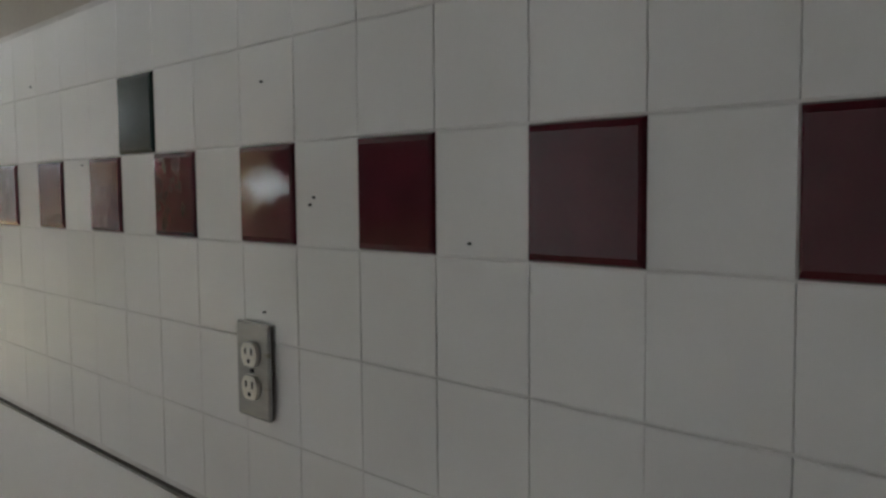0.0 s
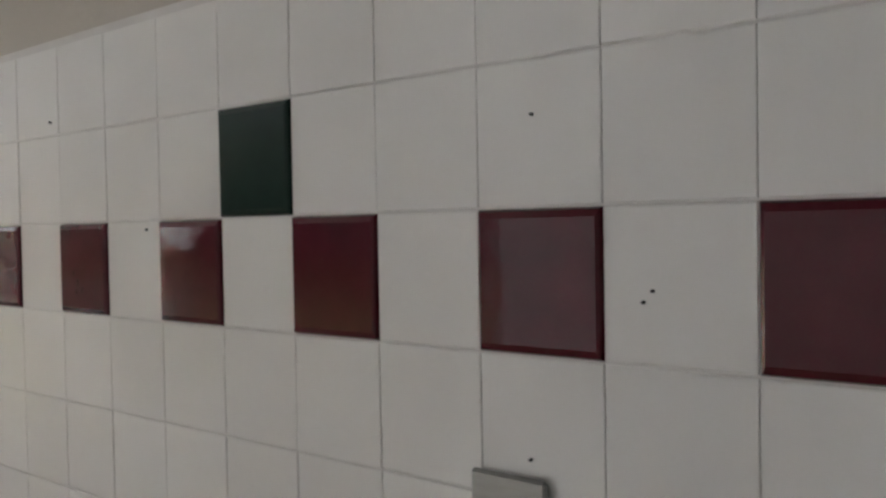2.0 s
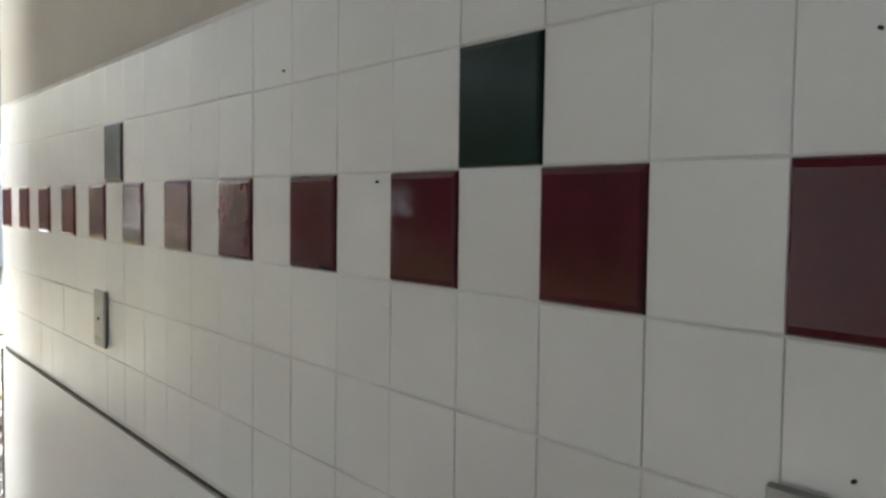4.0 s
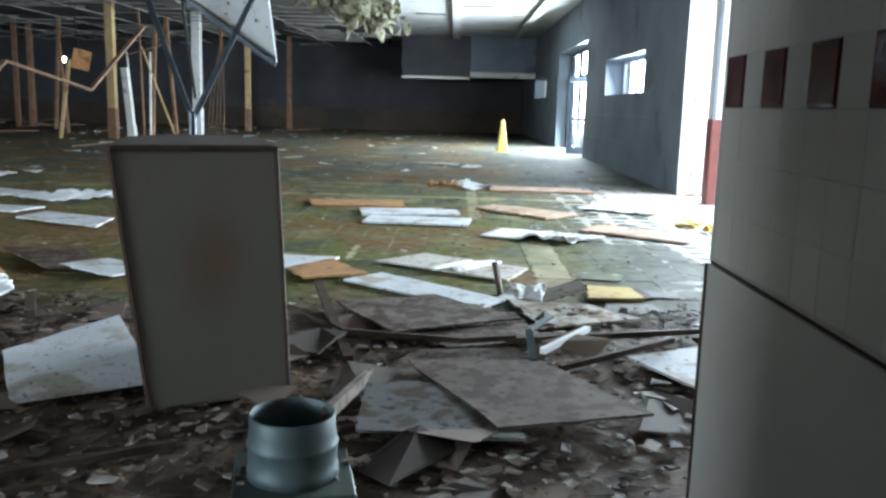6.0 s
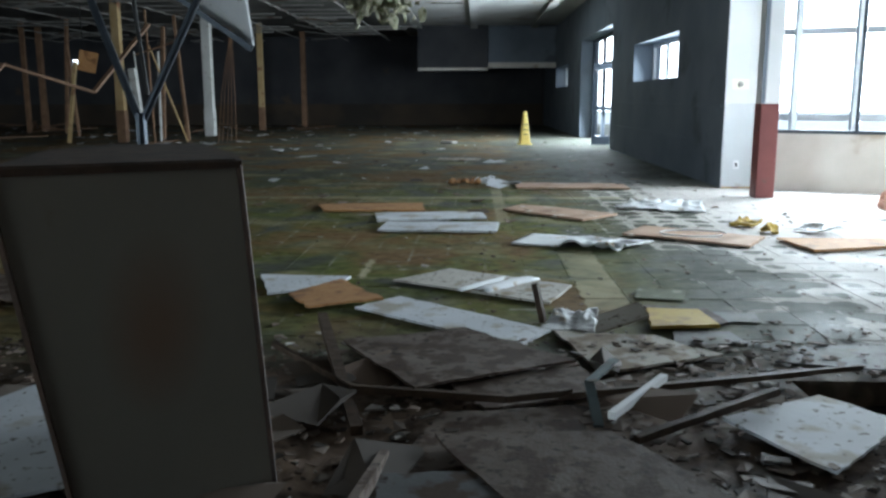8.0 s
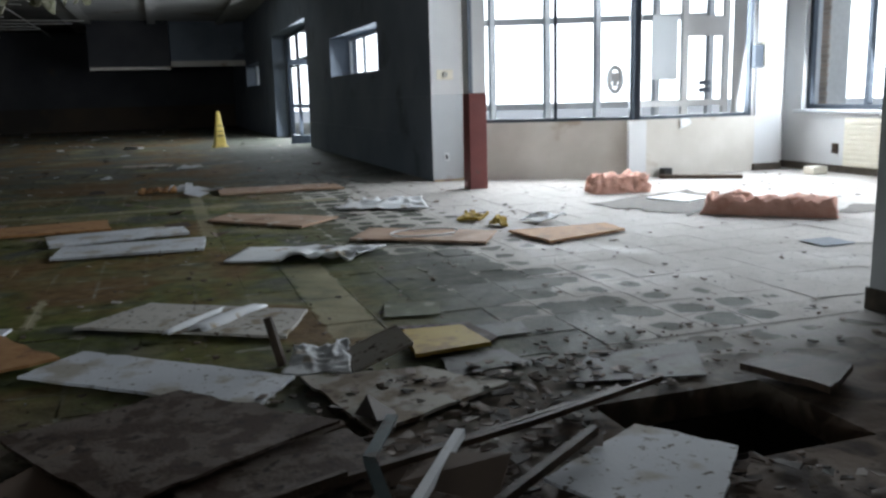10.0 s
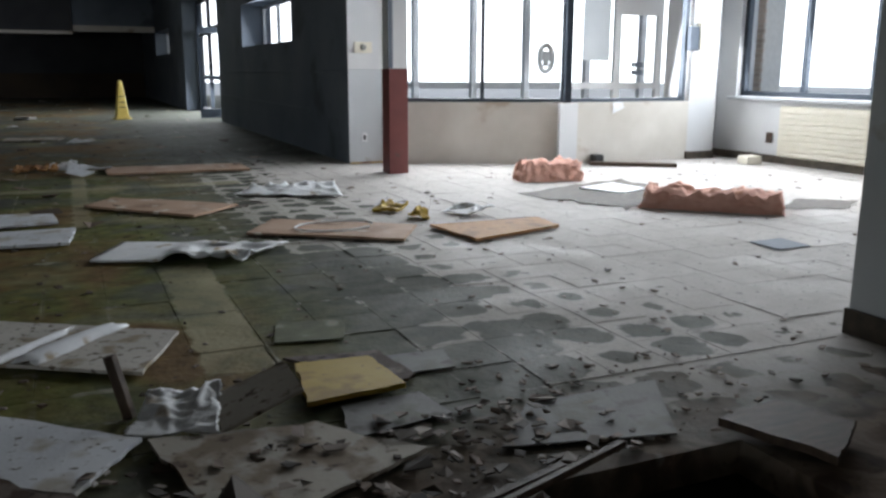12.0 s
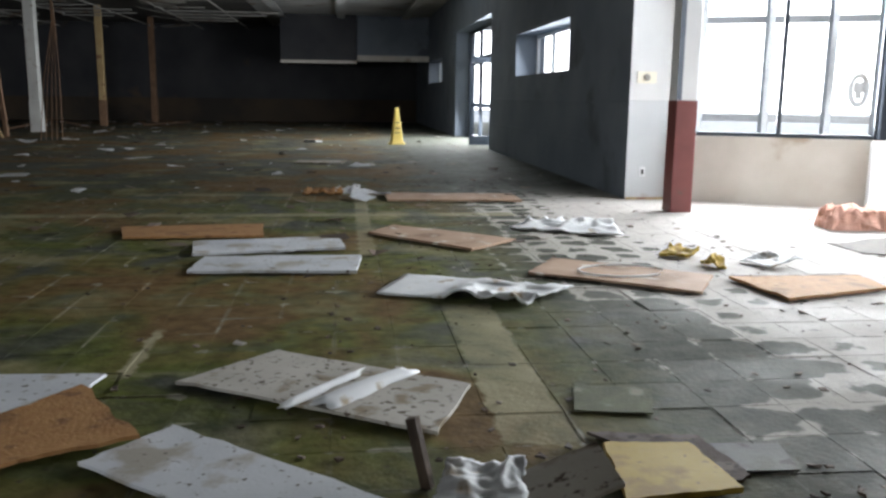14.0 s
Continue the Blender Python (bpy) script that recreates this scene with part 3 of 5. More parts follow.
# pillar and beam at the edge of the hall
pil = thing("pillar", "square steel pillar, dark red below and pale above", "pillar")
boxes("red_foot", [(3.66, 12.2, 0, 3.9, 12.44, 1.22)], M_RED_PAINT, pil, "dark red painted lower part", 0.006)
boxes("shaft", [(3.665, 12.205, 1.22, 3.895, 12.435, 3.95)], M_WALL_PALE, pil, "pale painted shaft", 0.006)
boxes("dark_edge", [(3.655, 12.196, 1.224, 3.71, 12.203, 3.95)], M_WALL, pil, "dark blue-grey painted edge")
structure(boxes("beam", [(-34, 13.0, 3.95, 3.57, 13.5, H - 0.02), (3.57, 12.9, 3.95, 8.15, 13.3, H - 0.02)], M_WALL), "grey painted cross beam under the ceiling", "beam")
structure(boxes("beam_edge", [(-34, 12.97, 3.93, 3.57, 12.998, 4.0)], M_CEIL), "pale lower edge of the cross beam", "trim")
structure(boxes("wall_column", [(3.5, 5.16, 0.12, 3.95, 5.62, H)], M_WALL_GREY), "grey painted column", "column")
structure(boxes("baseboard", [(3.485, 5.145, 0, 3.965, 5.635, 0.12)], M_SEAM), "dark skirting round the column", "baseboard")

# ceilings
structure(boxes("ceiling", [(-3.2, 13.5, H, 9.2, 44.3, H + 0.1)], M_CEIL), "stained white ceiling boards", "ceiling")
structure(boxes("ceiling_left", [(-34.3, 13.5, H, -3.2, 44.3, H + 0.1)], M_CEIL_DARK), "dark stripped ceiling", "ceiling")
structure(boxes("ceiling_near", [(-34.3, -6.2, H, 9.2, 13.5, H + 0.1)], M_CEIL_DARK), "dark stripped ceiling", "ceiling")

# tiled partition: grout bed, lower panel, painted head
TW, TY0, TY1, TP, TZ = 0.6, -2.9, 2.1, 0.109, 0.113
structure(boxes("wall_tiled", [(TW + 0.004, TY0, 0.96, TW + 0.16, TY1, 1.655)], M_GROUT), "tiled partition wall", "wall")
# two walls and a ceiling out of view, added to dim the tiled wall
structure(boxes("wall_corridor", [(-1.55, -2.9, 0, -1.4, 1.0, 2.75)], M_LIGHT_BLOCK), "unseen grey wall added to block light", "wall")
structure(boxes("wall_corridor_end", [(-1.4, -3.05, 0, TW + 0.16, -2.9, 2.75)], M_LIGHT_BLOCK), "unseen grey end wall added to block light", "wall")
structure(boxes("ceiling_corridor", [(-1.55, -3.05, 2.75, TW, 1.0, 2.85)], M_LIGHT_BLOCK), "unseen grey ceiling added to block light", "ceiling")
structure(boxes("wall_lower_panel", [(TW + 0.001, TY0, 0, TW + 0.16, TY1, 0.95)], M_LOWER), "white panel below the tiles", "wall")
structure(boxes("wall_seam", [(TW + 0.008, TY0, 0.95, TW + 0.15, TY1, 0.96)], M_SEAM), "dirty dark joint under the tiles", "trim")
structure(boxes("wall_head", [(TW + 0.006, TY0, 1.655, TW + 0.16, TY1, H)], M_BEIGE), "beige painted wall above the tiles", "wall")
structure(boxes("corner_trim", [(TW - 0.004, TY1, 0, TW + 0.165, TY1 + 0.012, 0.95)], M_WOOD_DARK, bevel=0.003), "dark metal corner strip of the partition", "trim")

# far soffits
s = thing("bulkhead_box", "dark boxed bulkhead under the far ceiling", "bulkhead")
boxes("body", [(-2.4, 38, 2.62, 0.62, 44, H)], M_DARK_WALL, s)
boxes("lower_edge", [(-2.4, 37.97, 2.5, 0.62, 38.02, 2.618)], M_PLASTER, s, "cream edge strip")
s = thing("bulkhead", "grey bulkhead with a pale lower edge", "bulkhead")
boxes("body", [(0.64, 38.3, 2.85, 3.57, 44, H)], M_WALL, s)
boxes("lower_edge", [(0.64, 38.25, 2.62, 3.57, 38.32, 2.848)], M_PLASTER, s, "cream edge strip")

# ---- ceiling fittings ----
for n_strip, (x, wide) in enumerate(((-2.35, 0.22), (0.0, 0.2), (2.55, 0.16))):
    s = thing("ceiling_strip_light", "long dusty strip light housing on the ceiling boards", "light fixture", "strip lights")
    boxes("housing", [(x - wide / 2, 13.6, H - 0.12, x + wide / 2, 37.9, H - 0.002)], M_GRID, s)
    boxes("reflector", [(x - wide / 2 - 0.06, 13.6, H - 0.14, x + wide / 2 + 0.06, 37.9, H - 0.122)], M_CEIL, s, "pale reflector")
slots = [(-1.05, 17.8), (-1.08, 19.1), (0.7, 20.6), (0.9, 24.0), (-0.7, 24.1), (0.6, 27.0), (-0.9, 29.5), (2.9, 22.5), (-2.8, 18.0), (-2.9, 21.0)]
slot = None
for x, y in slots:
    if slot is None:
        slot = boxes("ceiling_slot", [(-0.52, -0.06, 0, 0.52, 0.06, 0.02)], M_BLACK)
        tagged(slot, "open black joint in the ceiling boards", "gap", "ceiling slots")
        slot.matrix_world = pose(x, y, H - 0.024)
    else:
        copy_thing(slot, pose(x, y, H - 0.024))
# stripped grid over the dark part
bm = bmesh.new()
rng = random.Random(5)
for i in range(34):
    y = -3 + i * 1.22
    for x0 in range(-30, -2, 4):
        if rng.random() < 0.75 and (y < 12.4 or y > 13.8):
            box(bm, x0, y - 0.02, H - 0.42, x0 + rng.uniform(1.5, 4), y + 0.02, H - 0.38)
for x in range(-30, -2, 2):
    box(bm, x - 0.015, 14, H - 0.38, x + 0.015, 42, H - 0.34)
for i in range(90):
    x, y = rng.uniform(-28, -3.4), rng.uniform(14, 42)
    bar(bm, (x, y, H - 0.36), (x + rng.uniform(-.1, .1), y, H), 0.006, 4)
    if rng.random() < 0.55:
        box(bm, -0.6, -0.3, 0, 0.6, 0.3, 0.015, pose(x, y, H - 0.37, rng.uniform(-6, 6), rng.uniform(-14, 14), rng.uniform(-5, 5)))
tagged(part("ceiling_grid", bm, M_GRID), "broken suspended ceiling grid with hanging boards", "ceiling grid", kind="stuff")

# sagging mouldy insulation under the ceiling
rng = random.Random(8)
clump = thing("sagging_insulation", "clump of mouldy insulation sagging from the ceiling", "insulation")
bm = bmesh.new()
for i in range(900):
    u = rng.random()
    hang = rng.random() ** 2
    c = Vector((-2.6 + 1.6 * u + rng.gauss(0, 0.17), 12.2 + rng.gauss(0, 0.28), 3.3 - 0.75 * u + rng.gauss(0, 0.1) - 0.22 * hang))
    s = rng.uniform(0.02, 0.085)
    made = bmesh.ops.create_icosphere(bm, subdivisions=1, radius=s)["verts"]
    turn = pose(0, 0, 0, rng.uniform(0, 180), rng.uniform(0, 180), rng.uniform(0, 180))
    grow = (rng.uniform(.9, 2.0), rng.uniform(.6, 1.3), rng.uniform(.15, .5))
    for v in made:
        v.co = c + turn @ Vector((v.co.x * grow[0], v.co.y * grow[1], v.co.z * grow[2])) + 0.035 * noise.noise_vector((v.co + c) * 17)
tagged(part("wool", bm, M_MOULD, clump), kind="stuff")
for i in range(6):
    bm = bmesh.new()
    x = -3.4 + i * 0.33
    bar(bm, (x - 0.6, 12.6, H), (x + 0.5, 12.2 + rng.uniform(-.3, .3), 3.35 - 0.1 * i), 0.02, flat=(0.16, 0.015))
    part("facing_strip", bm, M_GRID, clump, "torn grey facing strip")

# ---- posts and broken timber in the dark half ----


def post(name, x, y, size, top, mat, label, lean=0.0):
    p = thing(name, label, "post", "hall posts")
    bm = bmesh.new()
    box(bm, -size / 2, -size / 2, 0, size / 2, size / 2, top)
    part("shaft", bm, mat, p, bevel=0.01)
    bm = bmesh.new()
    box(bm, -size * 0.56, -size * 0.56, 0, size * 0.56, size * 0.56, top * 0.22)
    part("boxed_foot", bm, M_TIMBER if mat is M_POST else mat, p, "rust-brown boxed foot", 0.01)
    p.matrix_world = pose(x, y, 0, 0, lean, 0)
    return p


post("wooden_post", -8.85, 14.8, 0.24, H, M_POST, "yellowed square post with a rust-brown foot")
post("wooden_post", -10.7, 26.5, 0.24, H, M_POST, "yellowed post in the dark hall")
post("wooden_post", -9.4, 31.0, 0.3, H, M_POST_WHITE, "chipped white square post in the hall")
post("wooden_post", -8.9, 36.5, 0.22, H, M_POST, "yellowed post far back in the hall")
post("wooden_post", -8.0, 41.0, 0.22, H, M_TIMBER, "brown post far back in the hall")
post("wooden_post", -19.0, 38.0, 0.22, H, M_TIMBER, "brown post far back in the hall")
post("leaning_post", -9.9, 26.0, 0.2, 2.2, M_POST_WHITE, "short chipped white post leaning in the hall", -5)
post("leaning_post", -10.2, 28.5, 0.12, 3.6, M_TIMBER, "thin brown leaning post", 3)
post("leaning_post", -9.2, 28.0, 0.1, 3.9, M_TIMBER, "thin brown leaning post", -4)
b = thing("broken_frame", "broken brown timber frame propped between the posts", "timber")
for p, q in (((-8.7, 14.9, 1.0), (-9.6, 18.2, 2.0)), ((-9.6, 18.2, 2.0), (-8.4, 19.6, 1.45)), ((-8.4, 19.6, 1.45), (-8.0, 22, 3.1))):
    bm = bmesh.new()
    bar(bm, p, q, flat=(0.1, 0.06))
    part("lath", bm, M_TIMBER, b)
bm = bmesh.new()
bar(bm, (-12.15, 26, 0.0), (-11.78, 26, 2.4), flat=(0.12, 0.08))
tagged(part("timber_prop", bm, M_POST), "orange-brown timber prop in the dark hall", "timber")
hb = thing("hanging_board", "broken ochre board hanging from the ceiling in the dark hall", "board")
bm = bmesh.new()
box(bm, -0.26, -0.012, -0.32, 0.26, 0.012, 0.28, pose(-11.45, 26.1, 2.42, 8, 12, 20))
part("panel", bm, M_OSB, hb, bevel=0.004)
bm = bmesh.new()
tube(bm, [(-11.5, 26.1, 2.68), (-11.62, 26.15, 3.5), (-11.55, 26.1, H)], 0.012, 6)
part("wire", bm, M_BLACK, hb, "thin dark wire")
for x0, z0, x1, z1, y, wide, mat, words in ((-9.65, 0.0, -9.73, 3.9, 26.3, 0.07, M_TIMBER, "thin brown stud standing in the hall"), (-9.5, 0.0, -9.44, 2.7, 26.4, 0.08, M_POST_WHITE, "thin pale stud standing in the hall"), (-8.6, 0.0, -9.63, 2.85, 26.2, 0.06, M_POST, "thin ochre lath leaning on a stud"), (-10.05, 2.6, -8.9, 2.95, 26.2, 0.07, M_TIMBER, "brown rail nailed across the studs"), (-10.02, 0.0, -10.25, 2.7, 26.6, 0.05, M_POST_WHITE, "thin pale stud standing in the hall"), (-15.6, 0.0, -15.3, 4.3, 33.0, 0.16, M_TIMBER, "dark timber stud far back in the hall"), (-14.2, 0.0, -14.4, 3.2, 31.0, 0.12, M_TIMBER, "dark timber stud far back in the hall"), (-17.6, 0.0, -17.6, 4.3, 34.0, 0.18, M_TIMBER, "dark timber stud far back in the hall")):
    bm = bmesh.new()
    bar(bm, (x0, y, z0), (x1, y, z1), flat=(wide, wide * 0.6))
    tagged(part("timber_stud", bm, mat), words, "timber", "hall studs")
wires = thing("hanging_wires", "bundle of rusty wires hanging down to the hall floor", "wires")
for k, x in enumerate((-7.62, -7.5, -7.35, -7.22, -7.08)):
    bm = bmesh.new()
    tube(bm, [(-7.17, 26, H), (-7.17 + 0.02 * k, 26, 2.95), ((-7.17 + x) / 2 + 0.03 * (k - 2), 26, 1.5), (x, 26, 0.02)], 0.012, 5)
    part("wire", bm, M_TIMBER, wires)
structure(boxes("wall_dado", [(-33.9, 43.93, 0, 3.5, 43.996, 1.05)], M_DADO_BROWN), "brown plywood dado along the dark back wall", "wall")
bm = bmesh.new()
rng = random.Random(11)
for i in range(34):
    x, y = rng.uniform(-28, -7), rng.uniform(17, 42)
    a = rng.uniform(0, 3.14)
    l = rng.uniform(0.8, 2.6)
    bar(bm, (x, y, 0.03), (x + l * math.cos(a), y + l * math.sin(a), 0.05 + rng.random() * 0.25), flat=(0.12, 0.03))
tagged(part("fallen_laths", bm, M_TIMBER), "fallen brown laths over the dark floor", "timber", kind="stuff")

# ---- cabinet with the rods and the hanging board ----
cab = thing("metal_cabinet", "grey-brown enamelled metal cabinet with rusty edges", "cabinet")
bm = bmesh.new()
low = [(-1.225, 3.44), (-0.705, 3.735), (-0.82, 4.0), (-1.04, 4.3), (-1.36, 4.3), (-1.45, 4.0)]
top = [(-1.212, 3.10), (-0.685, 3.40), (-0.76, 3.62), (-1.03, 4.2), (-1.37, 4.18), (-1.42, 3.8)]
va = [bm.verts.new((x, y, 0.012)) for x, y in low]
vb = [bm.verts.new((x, y, 1.115)) for x, y in top]
bm.faces.new(va)
bm.faces.new(vb)
for i in range(6):
    j = (i + 1) % 6
    bm.faces.new((va[i], va[j], vb[j], vb[i]))
part("body", bm, M_CABINET, cab, bevel=0.008)
ring_low, ring_top = [Vector((x, y, 0.02)) for x, y in low], [Vector((x, y, 1.115)) for x, y in top]
for i in (0, 1):
    bm = bmesh.new()
    bar(bm, ring_low[i], ring_top[i], flat=(0.014, 0.014))
    part("edge_strip", bm, M_RUST, cab, "rusty edge strip")
for i in range(6):
    bm = bmesh.new()
    bar(bm, ring_top[i], ring_top[(i + 1) % 6], flat=(0.016, 0.02))
    part("top_rim", bm, M_RUST, cab, "rusty top rim")
bm = bmesh.new()
cen = sum(ring_top, Vector()) / 6
f = bm.faces.new([bm.verts.new(cen + (p - cen) * 0.97 + Vector((0, 0, 0.006))) for p in ring_top])
made = bmesh.ops.extrude_face_region(bm, geom=[f])["geom"]
bmesh.ops.translate(bm, verts=[g for g in made if isinstance(g, bmesh.types.BMVert)], vec=(0, 0, 0.008))
part("top_plate", bm, M_RUST, cab, "rusted top plate")

rods = thing("torn_hanging_sign", "black rods with a torn white board hanging over the cabinet", "hanging sign")
for p, q, r in (((-1.23, 4.12, 1.13), (-1.23, 4.12, 1.24), 0.02), ((-1.23, 4.12, 1.2), (-2.5, 4.5, 4.38), 0.014), ((-1.23, 4.12, 1.2), (0.3, 4.5, 4.38), 0.014)):
    bm = bmesh.new()
    bar(bm, p, q, r)
    part("rod", bm, M_FRAME, rods)


def hung_board(corners, y0, y1):
    bm = bmesh.new()
    vs = [bm.verts.new((x, y0 + (y1 - y0) * k / 3, z)) for k, (x, z) in enumerate(corners)]
    f = bm.faces.new(vs)
    made = bmesh.ops.extrude_face_region(bm, geom=[f])["geom"]
    bmesh.ops.translate(bm, verts=[g for g in made if isinstance(g, bmesh.types.BMVert)], vec=(0.004, 0.014, 0))
    return bm


part("board", hung_board([(-1.40, 2.07), (-1.38, 1.82), (-0.905, 1.49), (-0.945, 1.86)], 4.5, 4.42), M_PANEL, rods, "torn white board")
part("board", hung_board([(-0.93, 2.55), (-0.92, 2.13), (-0.86, 2.16), (-0.5, 2.62)], 4.5, 4.42), M_PANEL, rods, "torn white board")
bm = bmesh.new()
bar(bm, (-1.39, 4.47, 1.81), (-0.9, 4.41, 1.475), flat=(0.02, 0.02))
part("edge_strip", bm, M_FRAME, rods, "black lower edge strip")
for pts in ([(-1.33, 4.45, 2.06), (-1.30, 4.44, 2.25), (-1.05, 4.44, 2.42)], [(-1.38, 4.46, 1.85), (-1.36, 4.44, 1.7), (-1.27, 4.3, 1.3)]):
    bm = bmesh.new()
    tube(bm, pts, 0.008, 6)
    part("cable", bm, M_BLACK, rods, "black cable")

# ---- duct collar on its plate ----
duct = thing("duct_collar", "round galvanised duct collar on a square plate", "duct")
bm = bmesh.new()
lathe(bm, [(0.155, 0.03), (0.156, 0.06), (0.15, 0.07), (0.152, 0.14), (0.156, 0.147), (0.152, 0.154), (0.146, 0.19), (0.145, 0.246), (0.142, 0.25), (0.139, 0.246), (0.143, 0.18), (0.146, 0.12), (0.146, 0.03)])
part("collar", bm, M_GALV, duct, smooth=True)
boxes("base_plate", [(-0.2, -0.2, 0, 0.2, 0.2, 0.03)], M_DUCT_BASE, duct, "scuffed dark green base plate", 0.004)
# black block puts the shade inside the collar into colour
boxes("inner_base", [(-0.09, -0.09, 0.03, 0.09, 0.09, 0.04)], M_BLACK, duct, "black block for the shade inside")
duct.matrix_world = pose(-0.52, 2.86, 0.012, 0, 0, 12)

# ---- boards on the floor ----
sheet("ceiling_board", [(-0.52, 6.44), (0.38, 5.66), (0.17, 5.34), (-0.77, 6.14)], 0.012, 0.014, M_PANEL, "white speckled ceiling board lying on the floor", seed=1, group="fallen boards")
sheet("ceiling_board", [(-0.22, 7.33), (0.63, 6.79), (0.43, 6.29), (-0.6, 6.93)], 0.012, 0.015, M_PANEL_BEIGE, "dirty beige ceiling board with torn paper on it", seed=2, group="fallen boards")
curl("torn_paper", (0.0, 6.56), (0.37, 6.95), 0.12, 0.035, 0.034, M_PAPER, "curled white paper strip lying on a dirty board", 3)
curl("torn_paper", (-0.14, 6.57), (0.17, 6.96), 0.05, 0.022, 0.034, M_PAPER, "narrow white paper strip lying on a dirty board", 8)
sheet("yellow_board", [(1.0, 6.12), (1.3, 6.09), (1.33, 5.74), (0.94, 5.70)], 0.02, 0.02, M_YELLOW, "mustard yellow board", seed=4, rag=0.006, group="fallen boards")
sheet("brown_board", [(0.98, 6.26), (1.38, 6.2), (1.42, 5.86), (1.3, 5.8)], 0.004, 0.012, M_PANEL_BROWN, "brown board under the yellow one", seed=5)
sheet("crumpled_foil", [(0.33, 5.7), (0.43, 5.98), (0.68, 5.94), (0.61, 5.58)], 0.02, 0.005, M_PAPER, "crumpled white foil paper with brown stains", "paper", seed=7, fold=0.07)
sheet("standing_board", [(0.66, 5.9), (0.91, 5.93), (0.92, 5.66), (0.62, 5.6)], 0.012, 0.012, M_PANEL_DIRTY, "brown-stained board propped against the yellow board", seed=6, tilt=(0.02, 0.1, 0.085, 0.0), rag=0.004)
sheet("ceiling_board", [(0.40, 5.62), (0.92, 5.55), (1.2, 5.22), (0.55, 4.92)], 0.014, 0.014, M_PANEL_DIRTY, "mud-stained ceiling board", seed=8, rag=0.012, group="fallen boards")
sheet("foil_sheet", [(0.29, 8.51), (0.52, 9.05), (1.56, 8.55), (1.17, 8.15)], 0.012, 0.012, M_PAPER, "white foil-faced sheet, flat and crumpled at one end", "sheet", seed=9, fold=0.09, flat=0.35)
sheet("strand_board", [(1.37, 9.03), (1.67, 9.54), (2.65, 8.87), (2.35, 8.37)], 0.012, 0.018, M_PINK_BOARD, "pinkish board with pale stains", seed=10, group="fallen boards")
sheet("strand_board", [(2.73, 8.8), (3.68, 8.78), (3.65, 8.41), (2.82, 8.16)], 0.012, 0.02, M_OSB, "orange-brown strand board", seed=11, group="fallen boards")
sheet("strand_board", [(0.31, 10.81), (0.56, 11.25), (1.56, 10.4), (1.12, 9.94)], 0.012, 0.02, M_PINK_BOARD, "reddish-brown board", seed=12, group="fallen boards")
sheet("curled_sheet", [(1.64, 11.05), (1.95, 11.5), (2.7, 11.25), (2.57, 10.57)], 0.012, 0.01, M_PAPER, "curled white sheet", "sheet", seed=13, fold=0.08)
sheet("ceiling_board", [(-1.14, 10.4), (0.05, 10.6), (0.11, 10.05), (-1.05, 9.85)], 0.012, 0.02, M_PANEL, "grey-white plank-like board", seed=14, group="fallen boards")
sheet("ceiling_board", [(-0.98, 9.2), (-0.94, 9.72), (0.23, 9.73), (0.18, 9.14)], 0.012, 0.02, M_PANEL, "grey-white plank-like board", seed=15, group="fallen boards")
sheet("strand_board", [(-1.91, 11.19), (-0.67, 11.34), (-0.59, 10.67), (-1.76, 10.64)], 0.012, 0.02, M_OSB, "orange-brown board", seed=16, group="fallen boards")
sheet("strand_board", [(-1.25, 6.43), (-0.97, 6.86), (-0.62, 6.32), (-1.05, 6.08)], 0.03, 0.014, M_OSB, "torn orange-brown board", seed=17, rag=0.014, group="fallen boards")
sheet("ceiling_board", [(-1.6, 7.09), (-0.93, 7.05), (-1.0, 6.68), (-1.4, 6.5)], 0.012, 0.014, M_PANEL, "white board under the torn brown one", seed=18, group="fallen boards")
sheet("ceiling_board", [(0.93, 4.33), (1.42, 4.6), (1.62, 4.3), (1.17, 3.84)], 0.035, 0.012, M_PANEL, "white speckled board tilted over rubble", seed=19, group="fallen boards")
sheet("wet_board", [(-0.36, 3.74), (-0.18, 4.36), (0.36, 4.46), (0.40, 4.1)], 0.03, 0.012, M_PANEL_BROWN, "brown sodden board", seed=20, rag=0.014, group="wet boards")
sheet("wet_board", [(-0.34, 3.18), (-0.37, 3.73), (0.24, 3.78), (0.30, 3.15)], 0.05, 0.012, M_WET_GREY, "blue-grey sodden board with mud", seed=21, rag=0.012, wave=0.012, group="wet boards")
sheet("wet_board", [(-0.2, 4.05), (0.46, 4.1), (0.84, 3.42), (0.2, 3.22)], 0.066, 0.012, M_PANEL_BROWN, "large brown sodden board with mud", seed=22, rag=0.012, wave=0.008, group="wet boards")
sheet("wet_board", [(-0.72, 5.25), (-0.1, 5.5), (0.42, 4.95), (-0.3, 4.55)], 0.06, 0.012, M_PANEL_BROWN, "large mud-covered board", seed=23, rag=0.014, wave=0.01, group="wet boards")
sheet("wet_board", [(-0.2, 4.75), (0.45, 4.95), (0.55, 4.6), (0.0, 4.4)], 0.035, 0.012, M_PANEL_BROWN, "large mud-covered board", seed=24, rag=0.014, group="wet boards")
sheet("ceiling_board", [(-2.13, 3.99), (-1.81, 4.6), (-1.28, 3.7), (-1.8, 3.43)], 0.05, 0.015, M_PANEL, "clean white board leaning by the cabinet", seed=25, rag=0.004, tilt=(0.02, 0.05, 0.0, -0.02), group="fallen boards")
sheet("foil_sheet", [(-3.67, 5.47), (-3.02, 5.72), (-2.73, 5.25), (-3.08, 4.63)], 0.03, 0.008, M_PAPER, "crumpled white sheet", "sheet", seed=27, fold=0.08)
